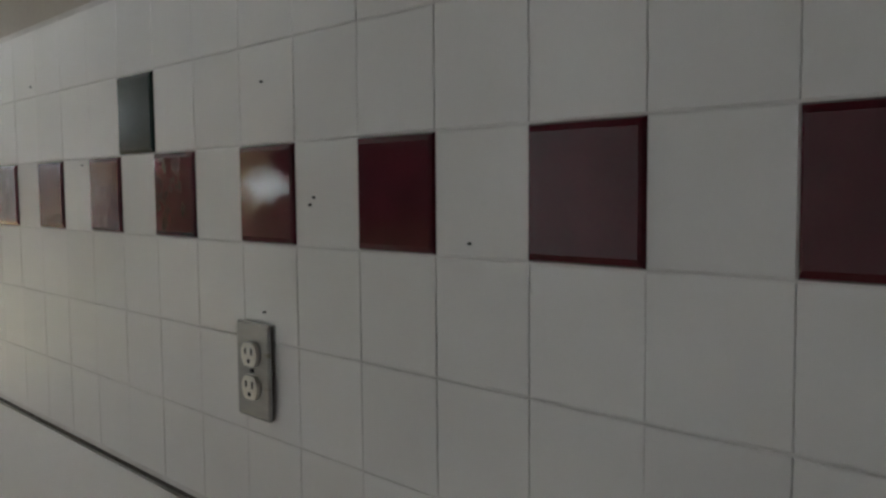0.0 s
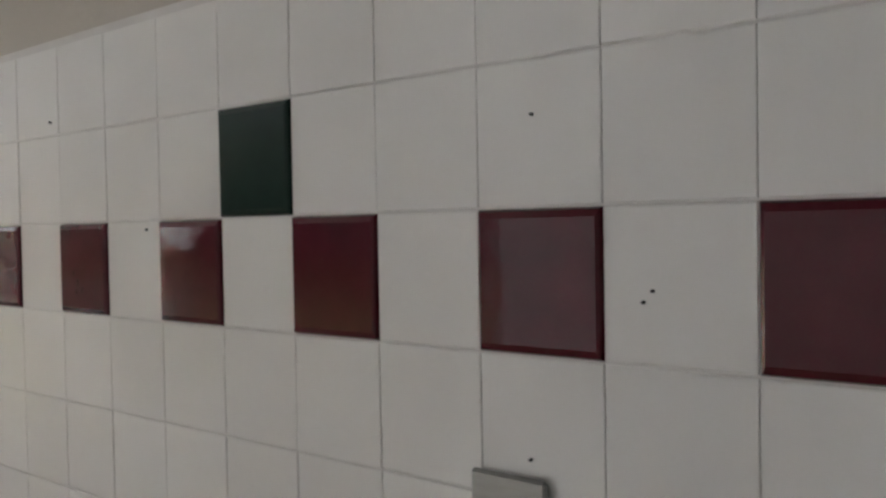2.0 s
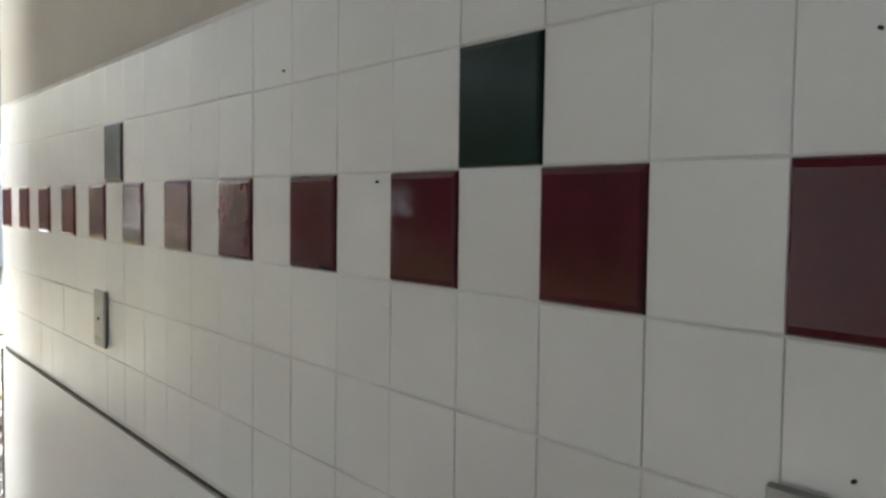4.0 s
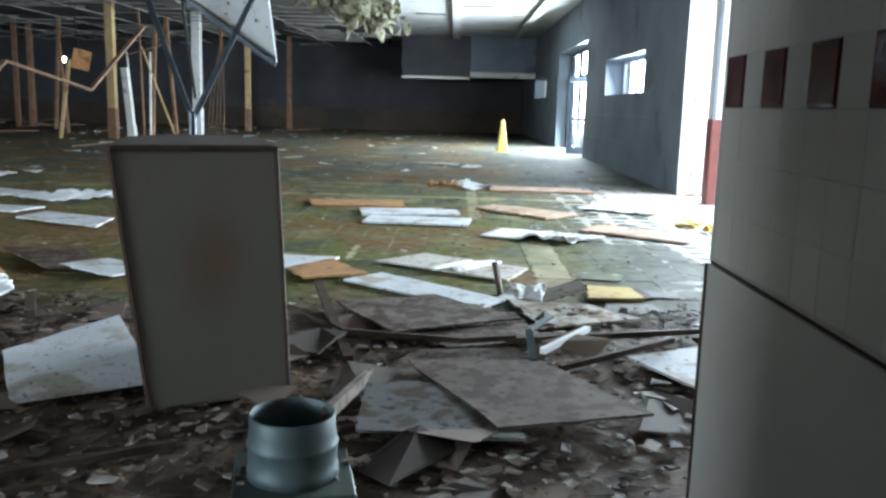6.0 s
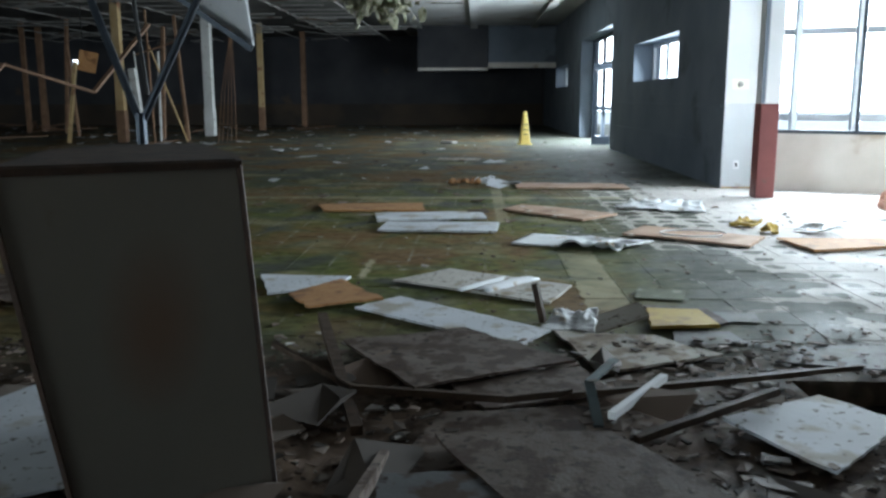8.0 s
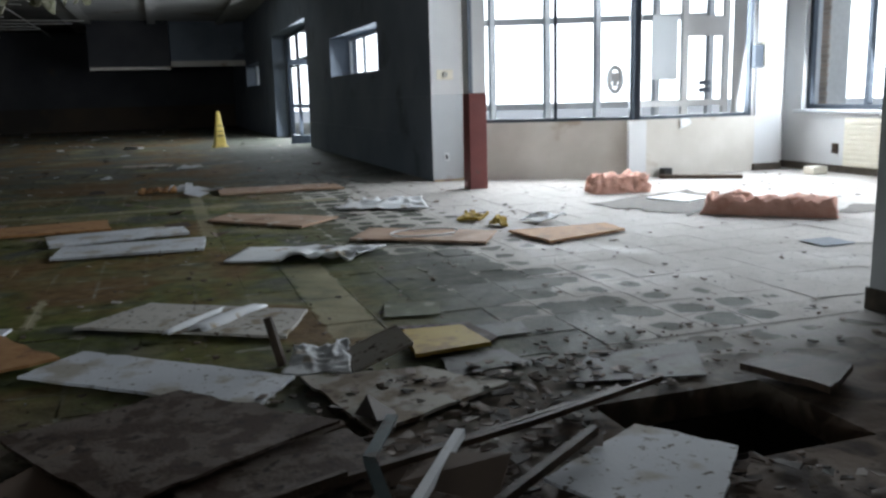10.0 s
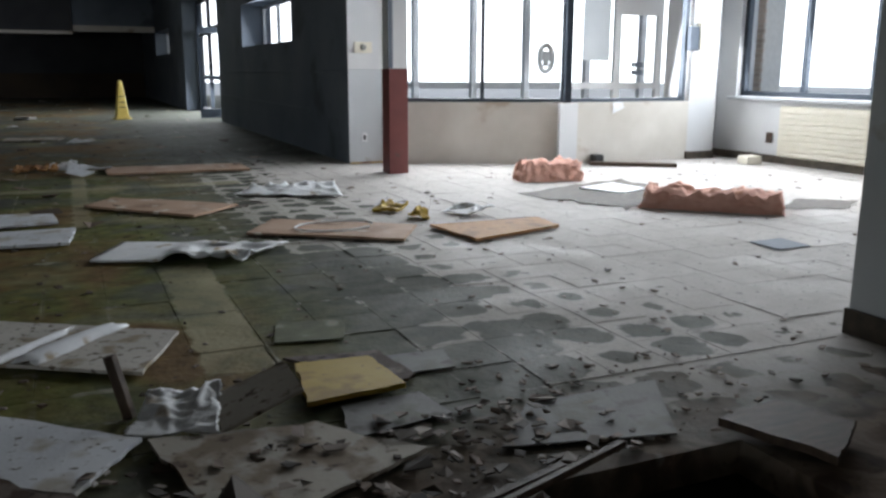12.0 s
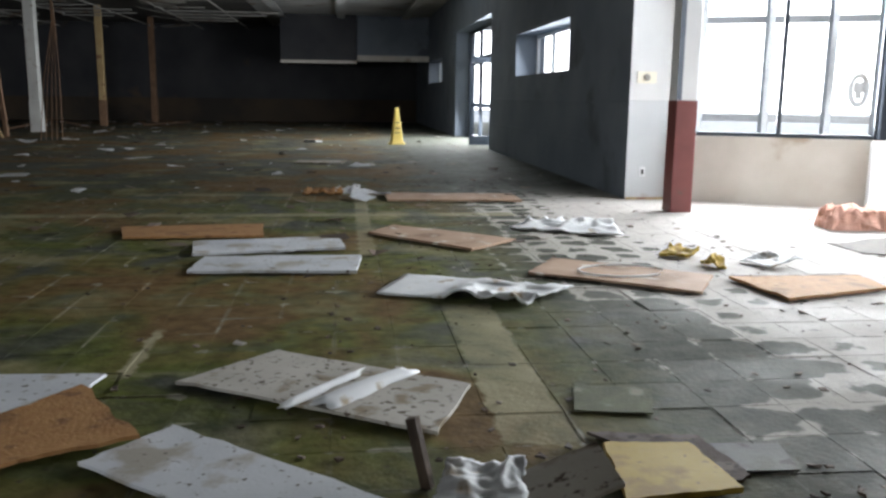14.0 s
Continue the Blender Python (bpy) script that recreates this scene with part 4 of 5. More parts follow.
sheet("ceiling_board", [(-6.09, 9.44), (-5.99, 9.91), (-4.69, 9.67), (-4.84, 9.23)], 0.012, 0.015, M_PANEL, "white board on the floor", seed=28, group="fallen boards")
sheet("ceiling_board", [(-4.58, 8.81), (-4.5, 9.31), (-3.6, 8.92), (-3.52, 8.31)], 0.012, 0.015, M_PANEL, "white board on the floor", seed=29, group="fallen boards")
sheet("ceiling_board", [(-7.11, 11.1), (-6.82, 11.82), (-5.4, 11.13), (-6.0, 10.59)], 0.012, 0.015, M_PANEL, "white board on the floor", seed=30, group="fallen boards")
sheet("foil_sheet", [(-5.6, 10.7), (-5.0, 11.2), (-4.2, 10.9), (-4.9, 10.2)], 0.012, 0.01, M_PAPER, "crumpled white sheet", "sheet", seed=31, fold=0.09)
sheet("foil_sheet", [(-8.58, 13.26), (-8.13, 13.85), (-7.0, 13.5), (-7.4, 12.9)], 0.012, 0.01, M_PAPER, "crumpled white sheet by the post", "sheet", seed=32, fold=0.13)
sheet("brown_board", [(-3.72, 6.94), (-3.04, 7.0), (-2.61, 6.25), (-2.98, 6.18)], 0.03, 0.014, M_PANEL_BROWN, "brown board on the floor", seed=33)
sheet("strand_board", [(-3.76, 5.72), (-3.95, 6.2), (-3.38, 6.25), (-3.16, 5.94)], 0.03, 0.014, M_OSB, "orange-brown board", seed=34, group="fallen boards")
sheet("ceiling_board", [(-2.95, 6.3), (-2.7, 6.6), (-2.2, 6.3), (-2.4, 5.95)], 0.03, 0.014, M_PANEL, "white board on the floor", seed=35, group="fallen boards")
sheet("pale_board", [(-0.8, 18.7), (-0.75, 19.3), (0.15, 19.2), (0.05, 18.6)], 0.012, 0.02, M_PANEL_DIRTY, "pale board far in the hall", seed=36, group="fallen boards")
sheet("strand_board", [(0.6, 13.2), (0.6, 13.9), (2.2, 13.8), (2.2, 13.1)], 0.012, 0.02, M_PINK_BOARD, "reddish-brown board", seed=37, group="fallen boards")
sheet("floor_slab", [(2.17, 5.0), (2.47, 5.04), (2.58, 4.8), (2.3, 4.62)], 0.02, 0.03, M_WOOD_DARK, "dark broken slab beside the hole", "slab", seed=38, rag=0.012)
sheet("white_board", [(5.0, 10.2), (5.55, 10.4), (5.6, 9.9), (5.2, 9.7)], 0.012, 0.012, M_PAPER, "pale torn board on the white floor", seed=39)
sheet("white_board", [(5.4, 9.5), (6.3, 10.0), (6.5, 9.6), (5.6, 9.2)], 0.012, 0.012, M_PAPER, "pale torn board under the insulation", seed=40)
M_MOSS = material("mossy_tile", (0.05, 0.058, 0.025), (0.11, 0.12, 0.055), 9, 0.85, 0.25, (0.2, 0.19, 0.13), 0.62, 8)
M_GREY_TILE = material("grey_floor_tile", (0.09, 0.088, 0.083), (0.15, 0.145, 0.14), 5, 0.75, 0.15, (0.045, 0.04, 0.033), 0.58, 12, film=((0.075, 0.078, 0.055), 0.52, 5))
sheet("moss_tile", [(1.0, 6.49), (1.08, 6.8), (1.4, 6.71), (1.3, 6.43)], 0.006, 0.005, M_MOSS, "loose dark green mossy floor tile", "tile", seed=41, rag=0.004, group="loose tiles")
sheet("loose_tile", [(1.3, 5.91), (1.35, 6.14), (1.65, 6.12), (1.61, 5.9)], 0.006, 0.005, M_GREY_TILE, "loose grey floor tile", "tile", seed=42, rag=0.003, group="loose tiles")
sheet("loose_tile", [(1.0, 5.4), (1.06, 5.68), (1.37, 5.7), (1.4, 5.47)], 0.008, 0.006, M_GREY_TILE, "loose grey floor tile with a chipped edge", "tile", seed=43, rag=0.004, group="loose tiles")
sheet("loose_tile", [(1.43, 5.16), (1.68, 5.44), (2.26, 5.45), (2.02, 5.02)], 0.006, 0.006, M_GREY_TILE, "pair of dark grey tiles lifted beside the hole", "tile", seed=48, rag=0.003, group="loose tiles")
sheet("missing_tiles", [(4.25, 10.15), (5.88, 10.75), (5.8, 9.3), (4.7, 8.95)], 0.006, 0.002, M_SEAM, "dark patch of missing floor tiles", "patch", seed=44, rag=0.1)
sheet("missing_tiles", [(6.0, 8.45), (6.56, 8.84), (7.0, 8.5), (6.5, 8.2)], 0.006, 0.002, M_SEAM, "dark patch of missing floor tiles", "patch", seed=45, rag=0.04)
sheet("dark_tile", [(4.61, 7.4), (4.93, 7.43), (4.91, 7.13), (4.59, 7.12)], 0.006, 0.003, M_WALL, "single dark floor tile", "tile", seed=46, rag=0.003)

# ---- laths, strips and tubes in the rubble ----


def lath(name, pts, width, thick, mat, label, category="strip"):
    bm = bmesh.new()
    for p, q in zip(pts, pts[1:]):
        bar(bm, p, q, flat=(width, thick))
    return tagged(part(name, bm, mat), label, category)


lath("trim_strip", [(-1.07, 5.27, 0.05), (-0.56, 4.54, 0.08), (0.08, 4.4, 0.09), (0.36, 4.52, 0.08)], 0.022, 0.03, M_WOOD_DARK, "bent dark metal strip over the rubble")
lath("trim_strip", [(0.3, 4.5, 0.07), (1.05, 4.68, 0.08), (1.75, 4.95, 0.06)], 0.02, 0.022, M_WOOD_DARK, "long dark metal strip over the rubble")
lath("trim_strip", [(0.45, 4.58, 0.05), (1.5, 4.9, 0.05)], 0.025, 0.03, M_WOOD_DARK, "long dark metal strip over the rubble")
lath("trim_strip", [(0.55, 4.1, 0.05), (1.2, 4.5, 0.1)], 0.03, 0.03, M_WOOD_DARK, "dark strip in the rubble")
lath("trim_strip", [(-0.86, 5.5, 0.14), (-0.5, 4.2, 0.03)], 0.05, 0.04, M_WOOD_DARK, "dark wooden slat in the rubble")
lath("trim_strip", [(-0.42, 2.95, 0.22), (-0.36, 3.9, 0.06)], 0.03, 0.05, M_PANEL_BROWN, "reddish-brown metal channel leaning on the duct collar")
lath("trim_strip", [(-0.78, 3.35, 0.06), (-0.3, 3.62, 0.03)], 0.05, 0.03, M_WOOD_DARK, "dark slat by the cabinet")
lath("trim_strip", [(-1.7, 2.7, 0.02), (-1.0, 3.05, 0.05)], 0.03, 0.03, M_WOOD_DARK, "dark slat by the cabinet")
lath("trim_strip", [(-2.6, 5.2, 0.05), (-2.35, 4.7, 0.08)], 0.05, 0.05, M_WOOD_DARK, "dark slat in the rubble")
lath("wood_stub", [(0.36, 5.9, 0.005), (0.31, 5.93, 0.23)], 0.032, 0.035, M_WOOD_DARK, "dark wet piece of wood leaning upright", "wood")
lath("lamp_tube", [(0.47, 4.18, 0.11), (0.76, 4.6, 0.12)], 0.03, 0.03, M_PAPER, "broken white lamp tube", "lamp tube")
lath("foil_strip", [(0.43, 4.22, 0.05), (0.43, 4.5, 0.13), (0.58, 4.78, 0.14)], 0.04, 0.01, M_GALV, "bent bluish metal strip", "strip")
lath("pale_stick", [(-0.9, 26.5, 0.02), (-0.55, 25.4, 0.06)], 0.16, 0.05, M_PAPER, "pale plank far in the hall", "plank")

# pale hose in a loop on the pinkish board
bm = bmesh.new()
tube(bm, [(2.02 + 0.3 * math.cos(k * 0.14), 8.98 + 0.2 * math.sin(k * 0.14), 0.046) for k in range(41)], 0.007)
tagged(part("hose_loop", bm, M_PAPER), "thin pale hose lying in a loop on a board", "hose")

# ---- insulation ----


def batt(name, pose_of, lx, ly, lz, seed, label):
    bm = bmesh.new()
    box(bm, -lx / 2, -ly / 2, 0, lx / 2, ly / 2, lz)
    bmesh.ops.subdivide_edges(bm, edges=bm.edges[:], cuts=30, use_grid_fill=True)
    for v in bm.verts:
        p = v.co * 9 + Vector((seed, 0, 0))
        rise = v.co.z / lz
        tuft = noise.noise(p) + 0.6 * noise.noise(p * 2.3) + 0.4 * noise.noise(p * 5.1)
        v.co += rise * 0.055 * tuft * Vector((0.5, 0.6, 1)) + 0.03 * noise.noise_vector(p * 1.4) * Vector((1, 1, 0.3))
        v.co.x *= 1 - 0.06 * rise + 0.05 * noise.noise(Vector((seed, v.co.y * 9, v.co.z * 9)))
        v.co.y *= 1 - 0.12 * rise
        v.co.z = max(v.co.z, 0.0)
    ob = part(name, bm, M_PINK, smooth=True)
    ob.matrix_world = pose_of
    return tagged(ob, label, "insulation", "insulation batts")


batt("insulation_batt", pose(5.42, 8.72, 0.006, 0, 0, -42), 1.2, 0.46, 0.15, 1, "torn pink glass wool batt on the floor")
batt("insulation_batt", pose(5.1, 11.0, 0.006, 0, 0, -8), 0.7, 0.36, 0.2, 5, "short pink glass wool batt")
sheet("foam_scrap", [(2.56, 9.66), (2.72, 9.85), (2.9, 9.68), (2.72, 9.52)], 0.008, 0.02, M_YELLOW, "crumpled yellow foam scrap", "foam", seed=61, fold=0.08, group="foam scraps")
sheet("foam_scrap", [(2.74, 9.2), (2.78, 9.38), (2.92, 9.3), (2.86, 9.12)], 0.008, 0.02, M_YELLOW, "crumpled yellow foam scrap", "foam", seed=62, fold=0.12, group="foam scraps")
sheet("white_scrap", [(3.1, 9.4), (3.35, 9.5), (3.5, 9.2), (3.2, 9.1)], 0.01, 0.006, M_PAPER, "white plastic scrap", "scrap", seed=47, fold=0.08)
sheet("white_scrap", [(-0.05, 14.0), (0.05, 14.25), (0.3, 14.1), (0.2, 13.9)], 0.01, 0.006, M_PAPER, "white plastic scrap", "scrap", seed=49, fold=0.12)
for k in range(5):
    sheet("foam_coil", [(-0.42 + k * 0.1, 13.85), (-0.36 + k * 0.1, 14.15), (-0.3 + k * 0.1, 14.12), (-0.34 + k * 0.1, 13.82)], 0.008, 0.02, M_OSB, "orange-brown crumpled foam strip", "foam", seed=70 + k, fold=0.09, group="foam strips")

# ---- caution cone ----
cone = thing("caution_cone", "tall yellow plastic caution cone standing on the floor", "caution cone")
bm = bmesh.new()
bmesh.ops.create_cone(bm, cap_ends=True, segments=4, radius1=0.21, radius2=0.06, depth=0.9, matrix=pose(0, 0, 0.49, 0, 0, 45))
part("body", bm, M_CONE, cone, bevel=0.012)
boxes("base", [(-0.19, -0.19, 0, 0.19, 0.19, 0.04)], M_CONE, cone, bevel=0.01)
for z, wide in ((0.62, 0.1), (0.56, 0.12), (0.42, 0.14), (0.3, 0.15)):
    y = -0.149 + 0.118 * (z - 0.04) / 0.9
    bm = bmesh.new()
    box(bm, -wide / 2, -0.003, -0.012, wide / 2, 0.003, 0.012, pose(0, y - 0.004, z, -6.8))
    part("print", bm, M_INK, cone, "dark printed line")
cone.matrix_world = pose(1.45, 25.3, 0, 0, 0, 8)

# ---- fittings on walls ----


def outlet(y, z, label, blank=False):
    """Duplex outlet on the tiled wall: plate, two receptacles with slots, screw."""
    o = thing("wall_outlet", label, "outlet", "wall outlets")
    bm = bmesh.new()
    box(bm, -0.006, -0.035, -0.057, 0, 0.035, 0.057)
    part("plate", bm, M_STEEL, o, "brushed steel plate", 0.003)
    for dz in () if blank else (-0.0195, 0.0195):
        bm = bmesh.new()
        bmesh.ops.create_cone(bm, cap_ends=True, segments=24, radius1=0.0172, radius2=0.0165, depth=0.005, matrix=pose(-0.0085, 0, dz, 0, -90, 0))
        for v in bm.verts:
            v.co.z = min(max(v.co.z, dz - 0.0138), dz + 0.0138)
        rec = part("receptacle", bm, M_IVORY, o, "ivory receptacle")
        for dy, dz2, h in ((-0.0065, 0.004, 0.008), (0.0065, 0.004, 0.007)):
            boxes("slot", [(-0.0118, dy - 0.0012, dz + dz2 - h / 2, -0.0108, dy + 0.0012, dz + dz2 + h / 2)], M_BLACK, rec)
        bm = bmesh.new()
        bmesh.ops.create_cone(bm, cap_ends=True, segments=12, radius1=0.0028, radius2=0.0028, depth=0.001, matrix=pose(-0.0113, 0, dz - 0.0075, 0, 90, 0))
        part("slot", bm, M_BLACK, rec)
    bm = bmesh.new()
    bmesh.ops.create_cone(bm, cap_ends=True, segments=12, radius1=0.003, radius2=0.003, depth=0.002, matrix=pose(-0.007, 0, 0, 0, 90, 0))
    part("screw", bm, M_BLACK, o)
    o.matrix_world = pose(TW - 0.001, y, z)


outlet(-0.356, 1.158, "steel duplex outlet plate with ivory sockets on tile")
outlet(1.112, 1.152, "blank brushed steel cover plate on the tiled wall", True)
for y, z in ((-0.375, 1.228), (-0.475, 1.36), (-0.468, 1.352), (-0.38, 1.49), (0.34, 1.55), (-0.7, 1.32), (0.13, 1.41)):
    bm = bmesh.new()
    bmesh.ops.create_cone(bm, cap_ends=True, segments=8, radius1=0.0013, radius2=0.0013, depth=0.003, matrix=pose(TW - 0.0016, y, z, 0, 90, 0))
    structure(part("screw_hole", bm, M_BLACK), "small dark screw hole in a tile", "hole")
a = thing("alarm_plate", "ivory wall plate with a round alarm knob", "alarm")
boxes("plate", [(3.66, 13.462, 1.42, 3.9, 13.477, 1.56)], M_IVORY, a, bevel=0.003)
bm = bmesh.new()
bmesh.ops.create_cone(bm, cap_ends=True, segments=16, radius1=0.04, radius2=0.03, depth=0.03, matrix=pose(3.78, 13.447, 1.49, 90))
part("knob", bm, M_STEEL, a, "round metal knob")
a = thing("wall_socket", "small white socket plate on the grey dado", "outlet")
boxes("plate", [(3.74, 13.464, 0.28, 3.82, 13.476, 0.4)], M_PAPER, a, bevel=0.003)
boxes("slot", [(3.765, 13.46, 0.31, 3.795, 13.463, 0.37)], M_BLACK, a)
# louvred heater under the side window
h = thing("heater_grille", "cream louvred heater grille under the window sill", "heater")
boxes("casing", [(8.84, 8.0, 0.1, 8.897, 11.35, 0.76)], M_IVORY, h)
for i in range(9):
    boxes("slat", [(8.815, 8.02, 0.12 + i * 0.07, 8.838, 11.33, 0.172 + i * 0.07)], M_IVORY, h, bevel=0.004)
a = thing("wall_socket", "dark round outlet cover beside the heater", "outlet")
boxes("plate", [(8.87, 11.5, 0.26, 8.897, 11.6, 0.4)], M_RUST, a, bevel=0.006)
tagged(boxes("foam_block", [(8.35, 11.35, 0.004, 8.6, 11.55, 0.11)], M_IVORY, bevel=0.012), "cream foam block on the floor", "block")
a = thing("switch_box", "cream metal box beside the shop window", "box")
boxes("body", [(8.2, 12.24, 1.5, 8.36, 12.335, 1.85)], M_IVORY, a, bevel=0.008)
boxes("side_plate", [(8.05, 12.26, 1.48, 8.195, 12.33, 1.8)], M_FRAME, a, "dark side plate")
tagged(boxes("floor_socket_box", [(6.55, 12.2, 0, 6.68, 12.33, 0.12)], M_BLACK, bevel=0.006), "small black box at the foot of the wall", "box")
lath("torn_strip", [(6.4, 12.1, 0.03), (7.3, 11.5, 0.03)], 0.16, 0.04, M_WOOD_DARK, "black torn strip on the floor")
sheet("peeled_paper", [(6.85, 12.30), (7.05, 12.31), (7.02, 12.33), (6.88, 12.33)], 0.74, 0.004, M_PAPER, "peeled paper scrap on the low wall", "paper", seed=51, tilt=(-0.1, -0.02, 0.05, 0.04), rag=0.01)

# ---- things on and behind the shop windows ----
m_bay = along(B0, B1)
bm = bmesh.new()
rings = []
for i in range(28):
    a = i / 28 * math.tau
    rings.append([bm.verts.new(m_bay @ Vector((1.9 + (0.085 + 0.035 * math.cos(b)) * math.cos(a), 0.015 + 0.02 * math.sin(b), 1.36 + (0.165 + 0.035 * math.cos(b)) * math.sin(a)))) for b in [k / 6 * math.tau for k in range(6)]])
for i in range(28):
    for k in range(6):
        bm.faces.new((rings[i][k], rings[(i + 1) % 28][k], rings[(i + 1) % 28][(k + 1) % 6], rings[i][(k + 1) % 6]))
decal = thing("window_decal", "grey oval emblem stuck on the shop window", "decal")
part("ring", bm, M_WALL_GREY, decal)
bm = bmesh.new()
for dx, dz, w2, h2 in ((0, 0.03, 0.05, 0.06), (0.0, -0.06, 0.035, 0.04)):
    box(bm, 1.9 + dx - w2, 0.01, 1.36 + dz - h2, 1.9 + dx + w2, 0.016, 1.36 + dz + h2, m_bay)
part("emblem", bm, M_WALL_GREY, decal, "grey plain emblem")
v = thing("vestibule_frame", "white aluminium storefront frame outside the window", "storefront frame")
for i, (x, y) in enumerate(((4.3, 15.6), (4.95, 15.3), (5.2, 15.2), (6.0, 14.8), (6.7, 14.4), (7.3, 14.2), (7.6, 14.1), (8.4, 13.8))):
    bm = bmesh.new()
    box(bm, x - 0.045, y - 0.05, -0.32, x + 0.045, y + 0.05, 3.6)
    part("upright", bm, M_ALU, v)
for z in (0.98, 2.35):
    bm = bmesh.new()
    bar(bm, (4.2, 15.72, z), (8.5, 13.82, z), flat=(0.05, 0.1))
    part("rail", bm, M_ALU, v)
d = thing("outer_door", "glass door outside the shop window, frame whitened for haze", "door")
# white bars carry the haze over the backlit door in their colour
for x0, x1, z0, z1 in ((6.75, 6.84, -0.3, 3.2), (7.55, 7.66, -0.3, 3.2), (8.3, 8.4, -0.3, 3.2), (6.84, 7.55, 0.95, 1.04), (7.66, 8.3, 0.95, 1.04), (7.66, 8.3, 2.0, 2.3)):
    boxes("door_bar", [(x0, 13.3, z0, x1, 13.36, z1)], M_HAZED_BARS, d)
boxes("notice", [(7.0, 13.28, 1.35, 7.45, 13.295, 2.3)], M_WALL_GREY, d, "grey notice sheet on the glass")
boxes("notice", [(7.85, 13.28, 1.15, 8.05, 13.295, 1.22)], M_WALL, d, "dark printed bar")
boxes("notice", [(7.85, 13.28, 1.26, 8.05, 13.295, 1.33)], M_WALL, d, "dark printed bar")
bw = thing("brick_pier", "pale brick pier outside the side window", "brick pier")
boxes("core", [(9.32, 12.22, -0.32, 9.68, 12.58, 3.6)], M_GROUT, bw)
brick = None
for row in range(30):
    for k in range(2):
        bm = bmesh.new() if brick is None else None
        if brick is None:
            box(bm, -0.012, -0.085, -0.028, 0.012, 0.085, 0.028)
            brick = part("brick", bm, M_BRICK, bw)
            ob = brick
        else:
            ob = new("brick", brick.data)
            ob.parent = bw
        ob.matrix_local = pose(9.315, 12.31 + k * 0.18 + (0.02 if row % 2 else -0.01), 0.95 + row * 0.068)
# glowing planes stand in for the bright overcast distance outside the windows
def backdrop_material():
    m = bpy.data.materials.new("overcast_distance")
    m.use_nodes = True
    b = m.node_tree.nodes["Principled BSDF"]
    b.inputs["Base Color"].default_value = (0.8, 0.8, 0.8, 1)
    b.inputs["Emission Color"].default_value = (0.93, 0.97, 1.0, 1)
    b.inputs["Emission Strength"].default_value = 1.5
    return m


M_GLOW_BACKDROP = backdrop_material()
structure(boxes("backdrop", [(75, -90, -0.3, 75.5, 120, 40), (-90, 110, -0.3, 75, 110.5, 40)], M_GLOW_BACKDROP), "glowing white planes for the overcast distance outside", "backdrop")

# ---- rubble too small to pick apart ----


def rubble(name, count, area, size, seed, label, zmax=0.03, power=1.0, mat=M_CHIPS):
    rng = random.Random(seed)
    vs, fs = [], []
    while len(fs) < count * 5:
        x = rng.uniform(area[0], area[2])
        y = area[1] + (area[3] - area[1]) * rng.random() ** power
        if PIT[0] - 0.05 < x < PIT[2] + 0.05 and PIT[1] - 0.05 < y < PIT[3] + 0.05:
            continue
        s = size * rng.uniform(0.3, 1.5) ** 1.5
        a, z = rng.uniform(0, 6.3), rng.uniform(0.001, zmax) * rng.random()
        c, d = math.cos(a), math.sin(a)
        l = s * rng.uniform(0.6, 2.0)
        k = len(vs)
        t = rng.uniform(0.002, 0.007)
        lift = [rng.uniform(0, s * 0.3) for _ in range(4)]
        for up in (0, t):
            for (px, py), e in zip(((-l, -s), (l, -s * rng.uniform(0.2, 1)), (l * rng.uniform(.4, 1), s), (-l * rng.uniform(.4, 1), s * rng.uniform(.3, 1))), lift):
                vs.append((x + (c * px - d * py) / 2, y + (d * px + c * py) / 2, z + up + e))
        fs += [(k + 4, k + 5, k + 6, k + 7)] + [(k + i, k + (i + 1) % 4, k + 4 + (i + 1) % 4, k + 4 + i) for i in range(4)]
    me = bpy.data.meshes.new(name)
    me.from_pydata(vs, [], fs)
    me.materials.append(mat)
    tagged(new(name, me), label, "rubble", kind="stuff")


rubble("rubble_near", 9000, (-4.2, 1.0, 1.9, 5.5), 0.03, 21, "wet brown rubble and board scraps", 0.05)
rubble("rubble_large", 130, (-4.5, 1.6, 1.4, 5.4), 0.16, 22, "larger broken board scraps", 0.07)
rubble("rubble_floor", 1700, (-9, 5.2, 3.4, 17), 0.02, 23, "scattered scraps on the mossy floor", 0.012, 1.5)
rubble("rubble_hall", 1500, (-26, 9, 3.3, 42), 0.09, 24, "scattered scraps across the dark hall", 0.05)
rubble("rubble_hall_pale", 260, (-26, 13, 0.5, 41), 0.16, 27, "pale torn paper and board scraps in the dark hall", 0.06, 1.0, M_PANEL)
rubble("rubble_white_floor", 130, (2.8, 5.8, 8.4, 12), 0.024, 25, "scattered scraps on the white floor", 0.012)
rubble("black_flakes", 170, (1.3, 5.0, 2.6, 5.8), 0.016, 26, "dark flakes of rotten board", 0.02)

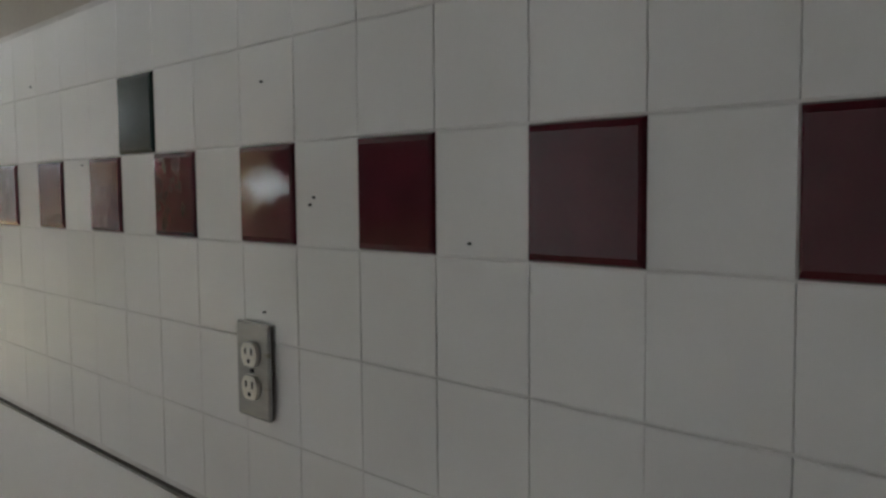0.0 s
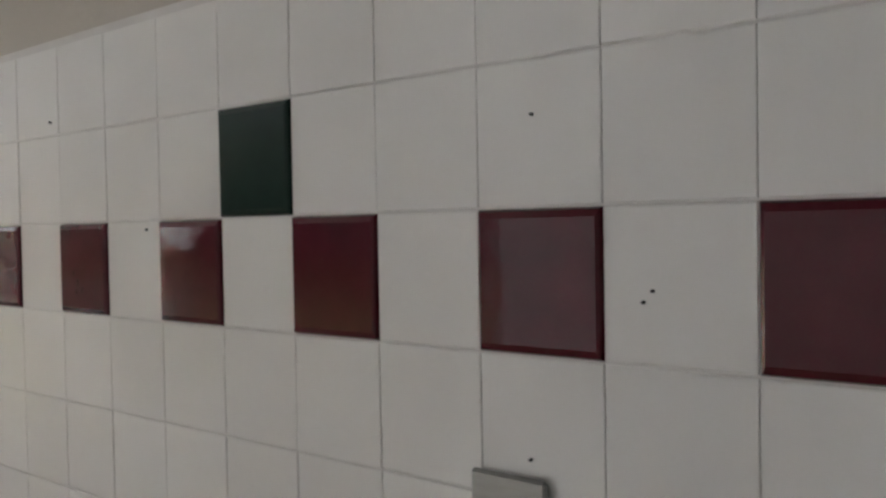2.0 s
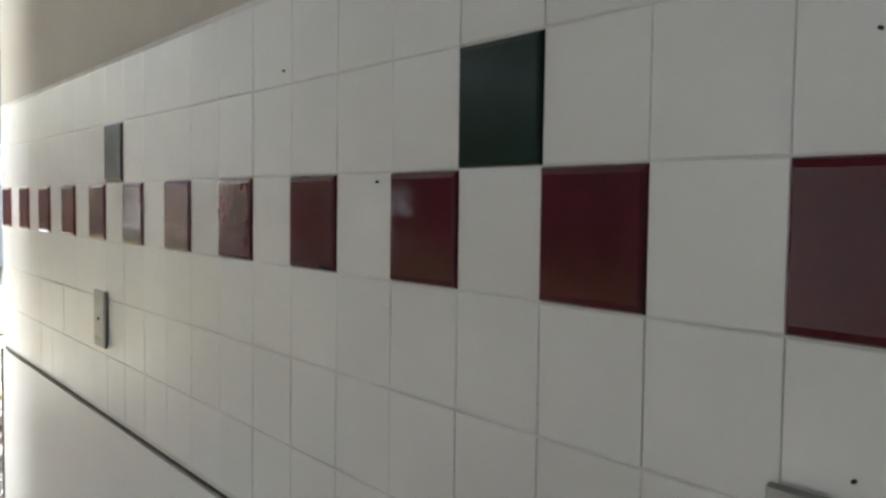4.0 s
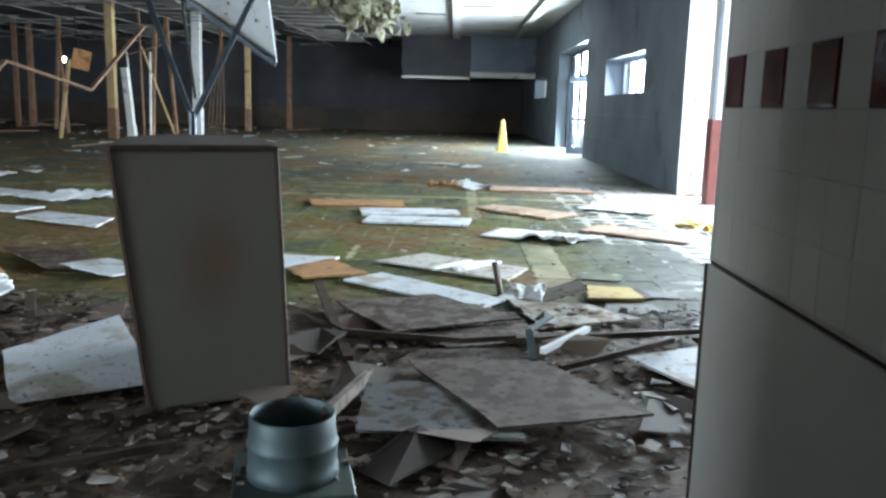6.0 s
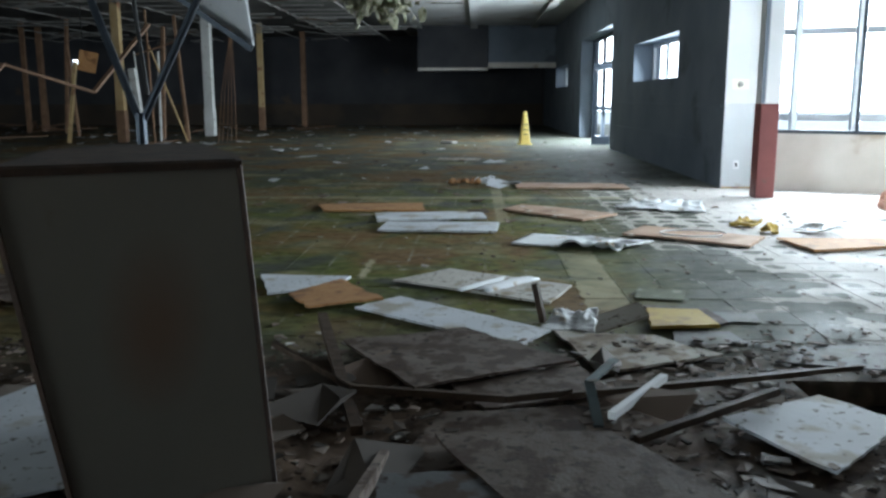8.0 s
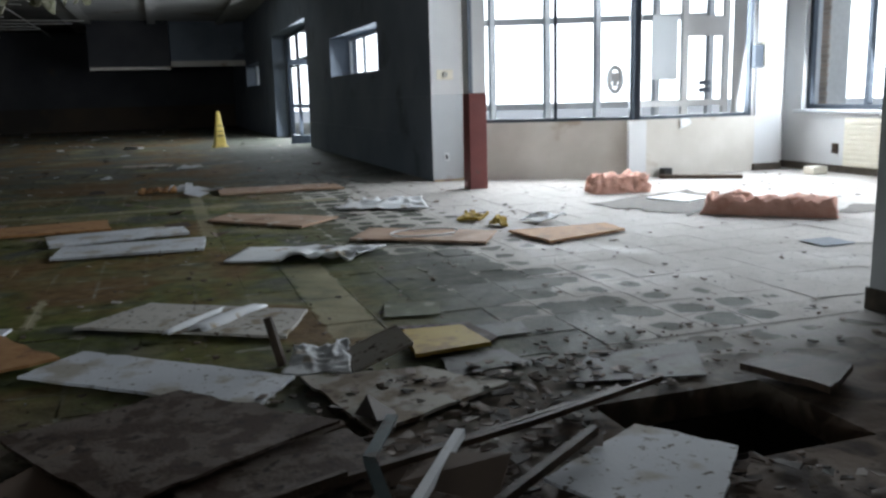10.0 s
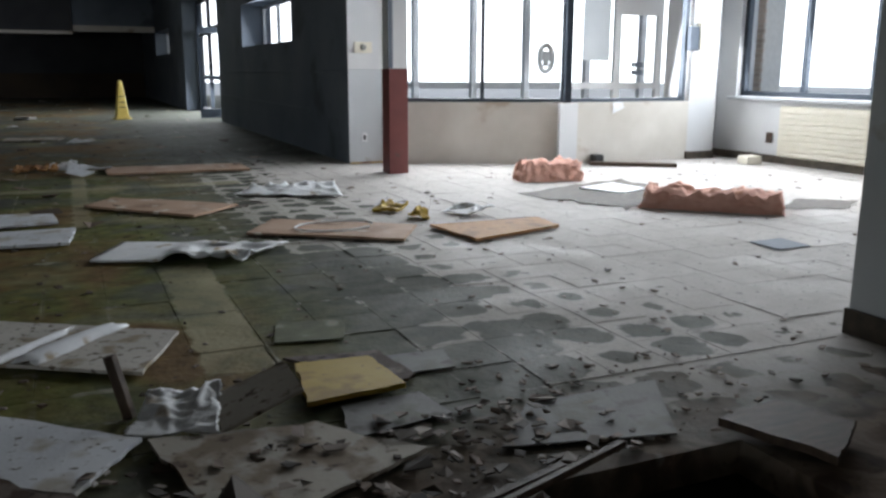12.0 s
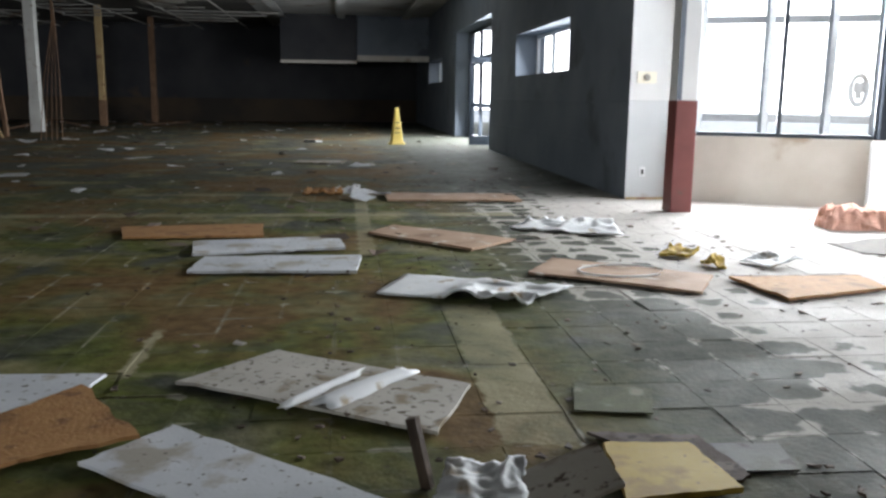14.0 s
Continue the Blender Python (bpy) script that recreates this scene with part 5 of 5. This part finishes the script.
# ---- floor tiles: the ones along the walk as pieces, the rest joined ----
S, GX, GY = 0.305, 0.96, 6.2
floor_ob = bpy.data.objects["floor"]
rng = random.Random(31)
tile_mesh = None
vs, fs = [], []
count = 0
for i in range(-36, 27):
    for j in range(-2, 34):
        x, y = GX + (i + 0.5) * S, GY + (j + 0.5) * S
        if x > 8.6 or (y > 13.2 and x > 3.4) or y > 16 or y < 5.3 + 0.5 * rng.random():
            continue
        if x > 4.0 and y > 12.9 - max(0, (x - 4.2) * 0.42) or (x > 6 and y > 12.0):
            continue
        if 3.3 < x < 4.2 and 5.0 < y < 5.9:
            continue
        if rng.random() < 0.07 or (4.3 < x < 5.8 and 9.1 < y < 10.3):
            continue
        near = -1.3 < x < 3.6 and 5.4 < y < 11.2
        if near and count < 300:
            if tile_mesh is None:
                bm = bmesh.new()
                h, b = S / 2 - 0.0003, 0.0012
                lo = [bm.verts.new((sx * h, sy * h, 0)) for sx, sy in ((-1, -1), (1, -1), (1, 1), (-1, 1))]
                hi = [bm.verts.new((sx * (h - b), sy * (h - b), 0.0026)) for sx, sy in ((-1, -1), (1, -1), (1, 1), (-1, 1))]
                bm.faces.new(hi)
                for k in range(4):
                    bm.faces.new((lo[k], lo[(k + 1) % 4], hi[(k + 1) % 4], hi[k]))
                bm.normal_update()
                tile_mesh = bpy.data.meshes.new("floor_tile")
                bm.to_mesh(tile_mesh)
                bm.free()
                tile_mesh.materials.append(M_TILE)
            ob = new("floor_tile", tile_mesh)
            ob.parent = floor_ob
            ob.matrix_local = pose(x + rng.uniform(-.002, .002), y + rng.uniform(-.002, .002), rng.uniform(0.0002, 0.0012) + 0.004 * (rng.random() < 0.08), rng.uniform(-.15, .15), rng.uniform(-.15, .15), rng.uniform(-.5, .5))
            count += 1
        else:
            h, k, z = S / 2 - 0.0003, len(vs), rng.uniform(0.0002, 0.0015)
            vs += [(x + sx * h, y + sy * h, z) for sx, sy in ((-1, -1), (1, -1), (1, 1), (-1, 1))]
            vs += [(x + sx * (h - .0015), y + sy * (h - .0015), z + 0.0026) for sx, sy in ((-1, -1), (1, -1), (1, 1), (-1, 1))]
            fs += [(k + 4, k + 5, k + 6, k + 7)] + [(k + e, k + (e + 1) % 4, k + 4 + (e + 1) % 4, k + 4 + e) for e in range(4)]
me = bpy.data.meshes.new("floor_tiles_rest")
me.from_pydata(vs, [], fs)
me.materials.append(M_TILE)
rest = new("floor_tiles_rest", me)
rest.parent = floor_ob
tagged(rest, kind="stuff")

# ---- wall tiles ----
wall_ob = bpy.data.objects["wall_tiled"]


def tile_data(name, mat, proud, b=0.0022):
    bm = bmesh.new()
    h, v = TP / 2 - 0.0002, TZ / 2 - 0.0007
    lo = [bm.verts.new((0, sy * h, sz * v)) for sy, sz in ((-1, -1), (1, -1), (1, 1), (-1, 1))]
    mi = [bm.verts.new((-proud * 0.7, sy * (h - b * 0.25), sz * (v - b * 0.25))) for sy, sz in ((-1, -1), (1, -1), (1, 1), (-1, 1))]
    hi = [bm.verts.new((-proud, sy * (h - b * 0.6), sz * (v - b))) for sy, sz in ((-1, -1), (1, -1), (1, 1), (-1, 1))]
    bm.faces.new(hi)
    for a, c in ((lo, mi), (mi, hi)):
        for k in range(4):
            bm.faces.new((a[k], a[(k + 1) % 4], c[(k + 1) % 4], c[k]))
    bmesh.ops.recalc_face_normals(bm, faces=bm.faces[:])
    me = bpy.data.meshes.new(name)
    bm.to_mesh(me)
    bm.free()
    me.materials.append(mat)
    return me


white, red, green = tile_data("tile", M_WHITE_TILE, 0.0014, 0.0016), tile_data("red_tile", M_RED_TILE, 0.0055, 0.007), tile_data("green_tile", M_GREEN_TILE, 0.0055, 0.007)
rng = random.Random(41)
# columns count from the first green tile towards the start of the walk
for col in range(-19, 24):
    y = -(col + 0.5) * TP
    for row in range(-3, 3):
        z = 1.42 + (row - 0.5) * TZ
        data = white
        if row == 0 and col % 2:
            data = red
        if row == 1 and col % 10 == 0:
            data = green
        ob = new(data.name, data)
        ob.parent = wall_ob
        ob.matrix_local = pose(TW + 0.004 + rng.uniform(-.0003, .0003), y, z, 0, rng.uniform(-.12, .12), rng.uniform(-.12, .12))
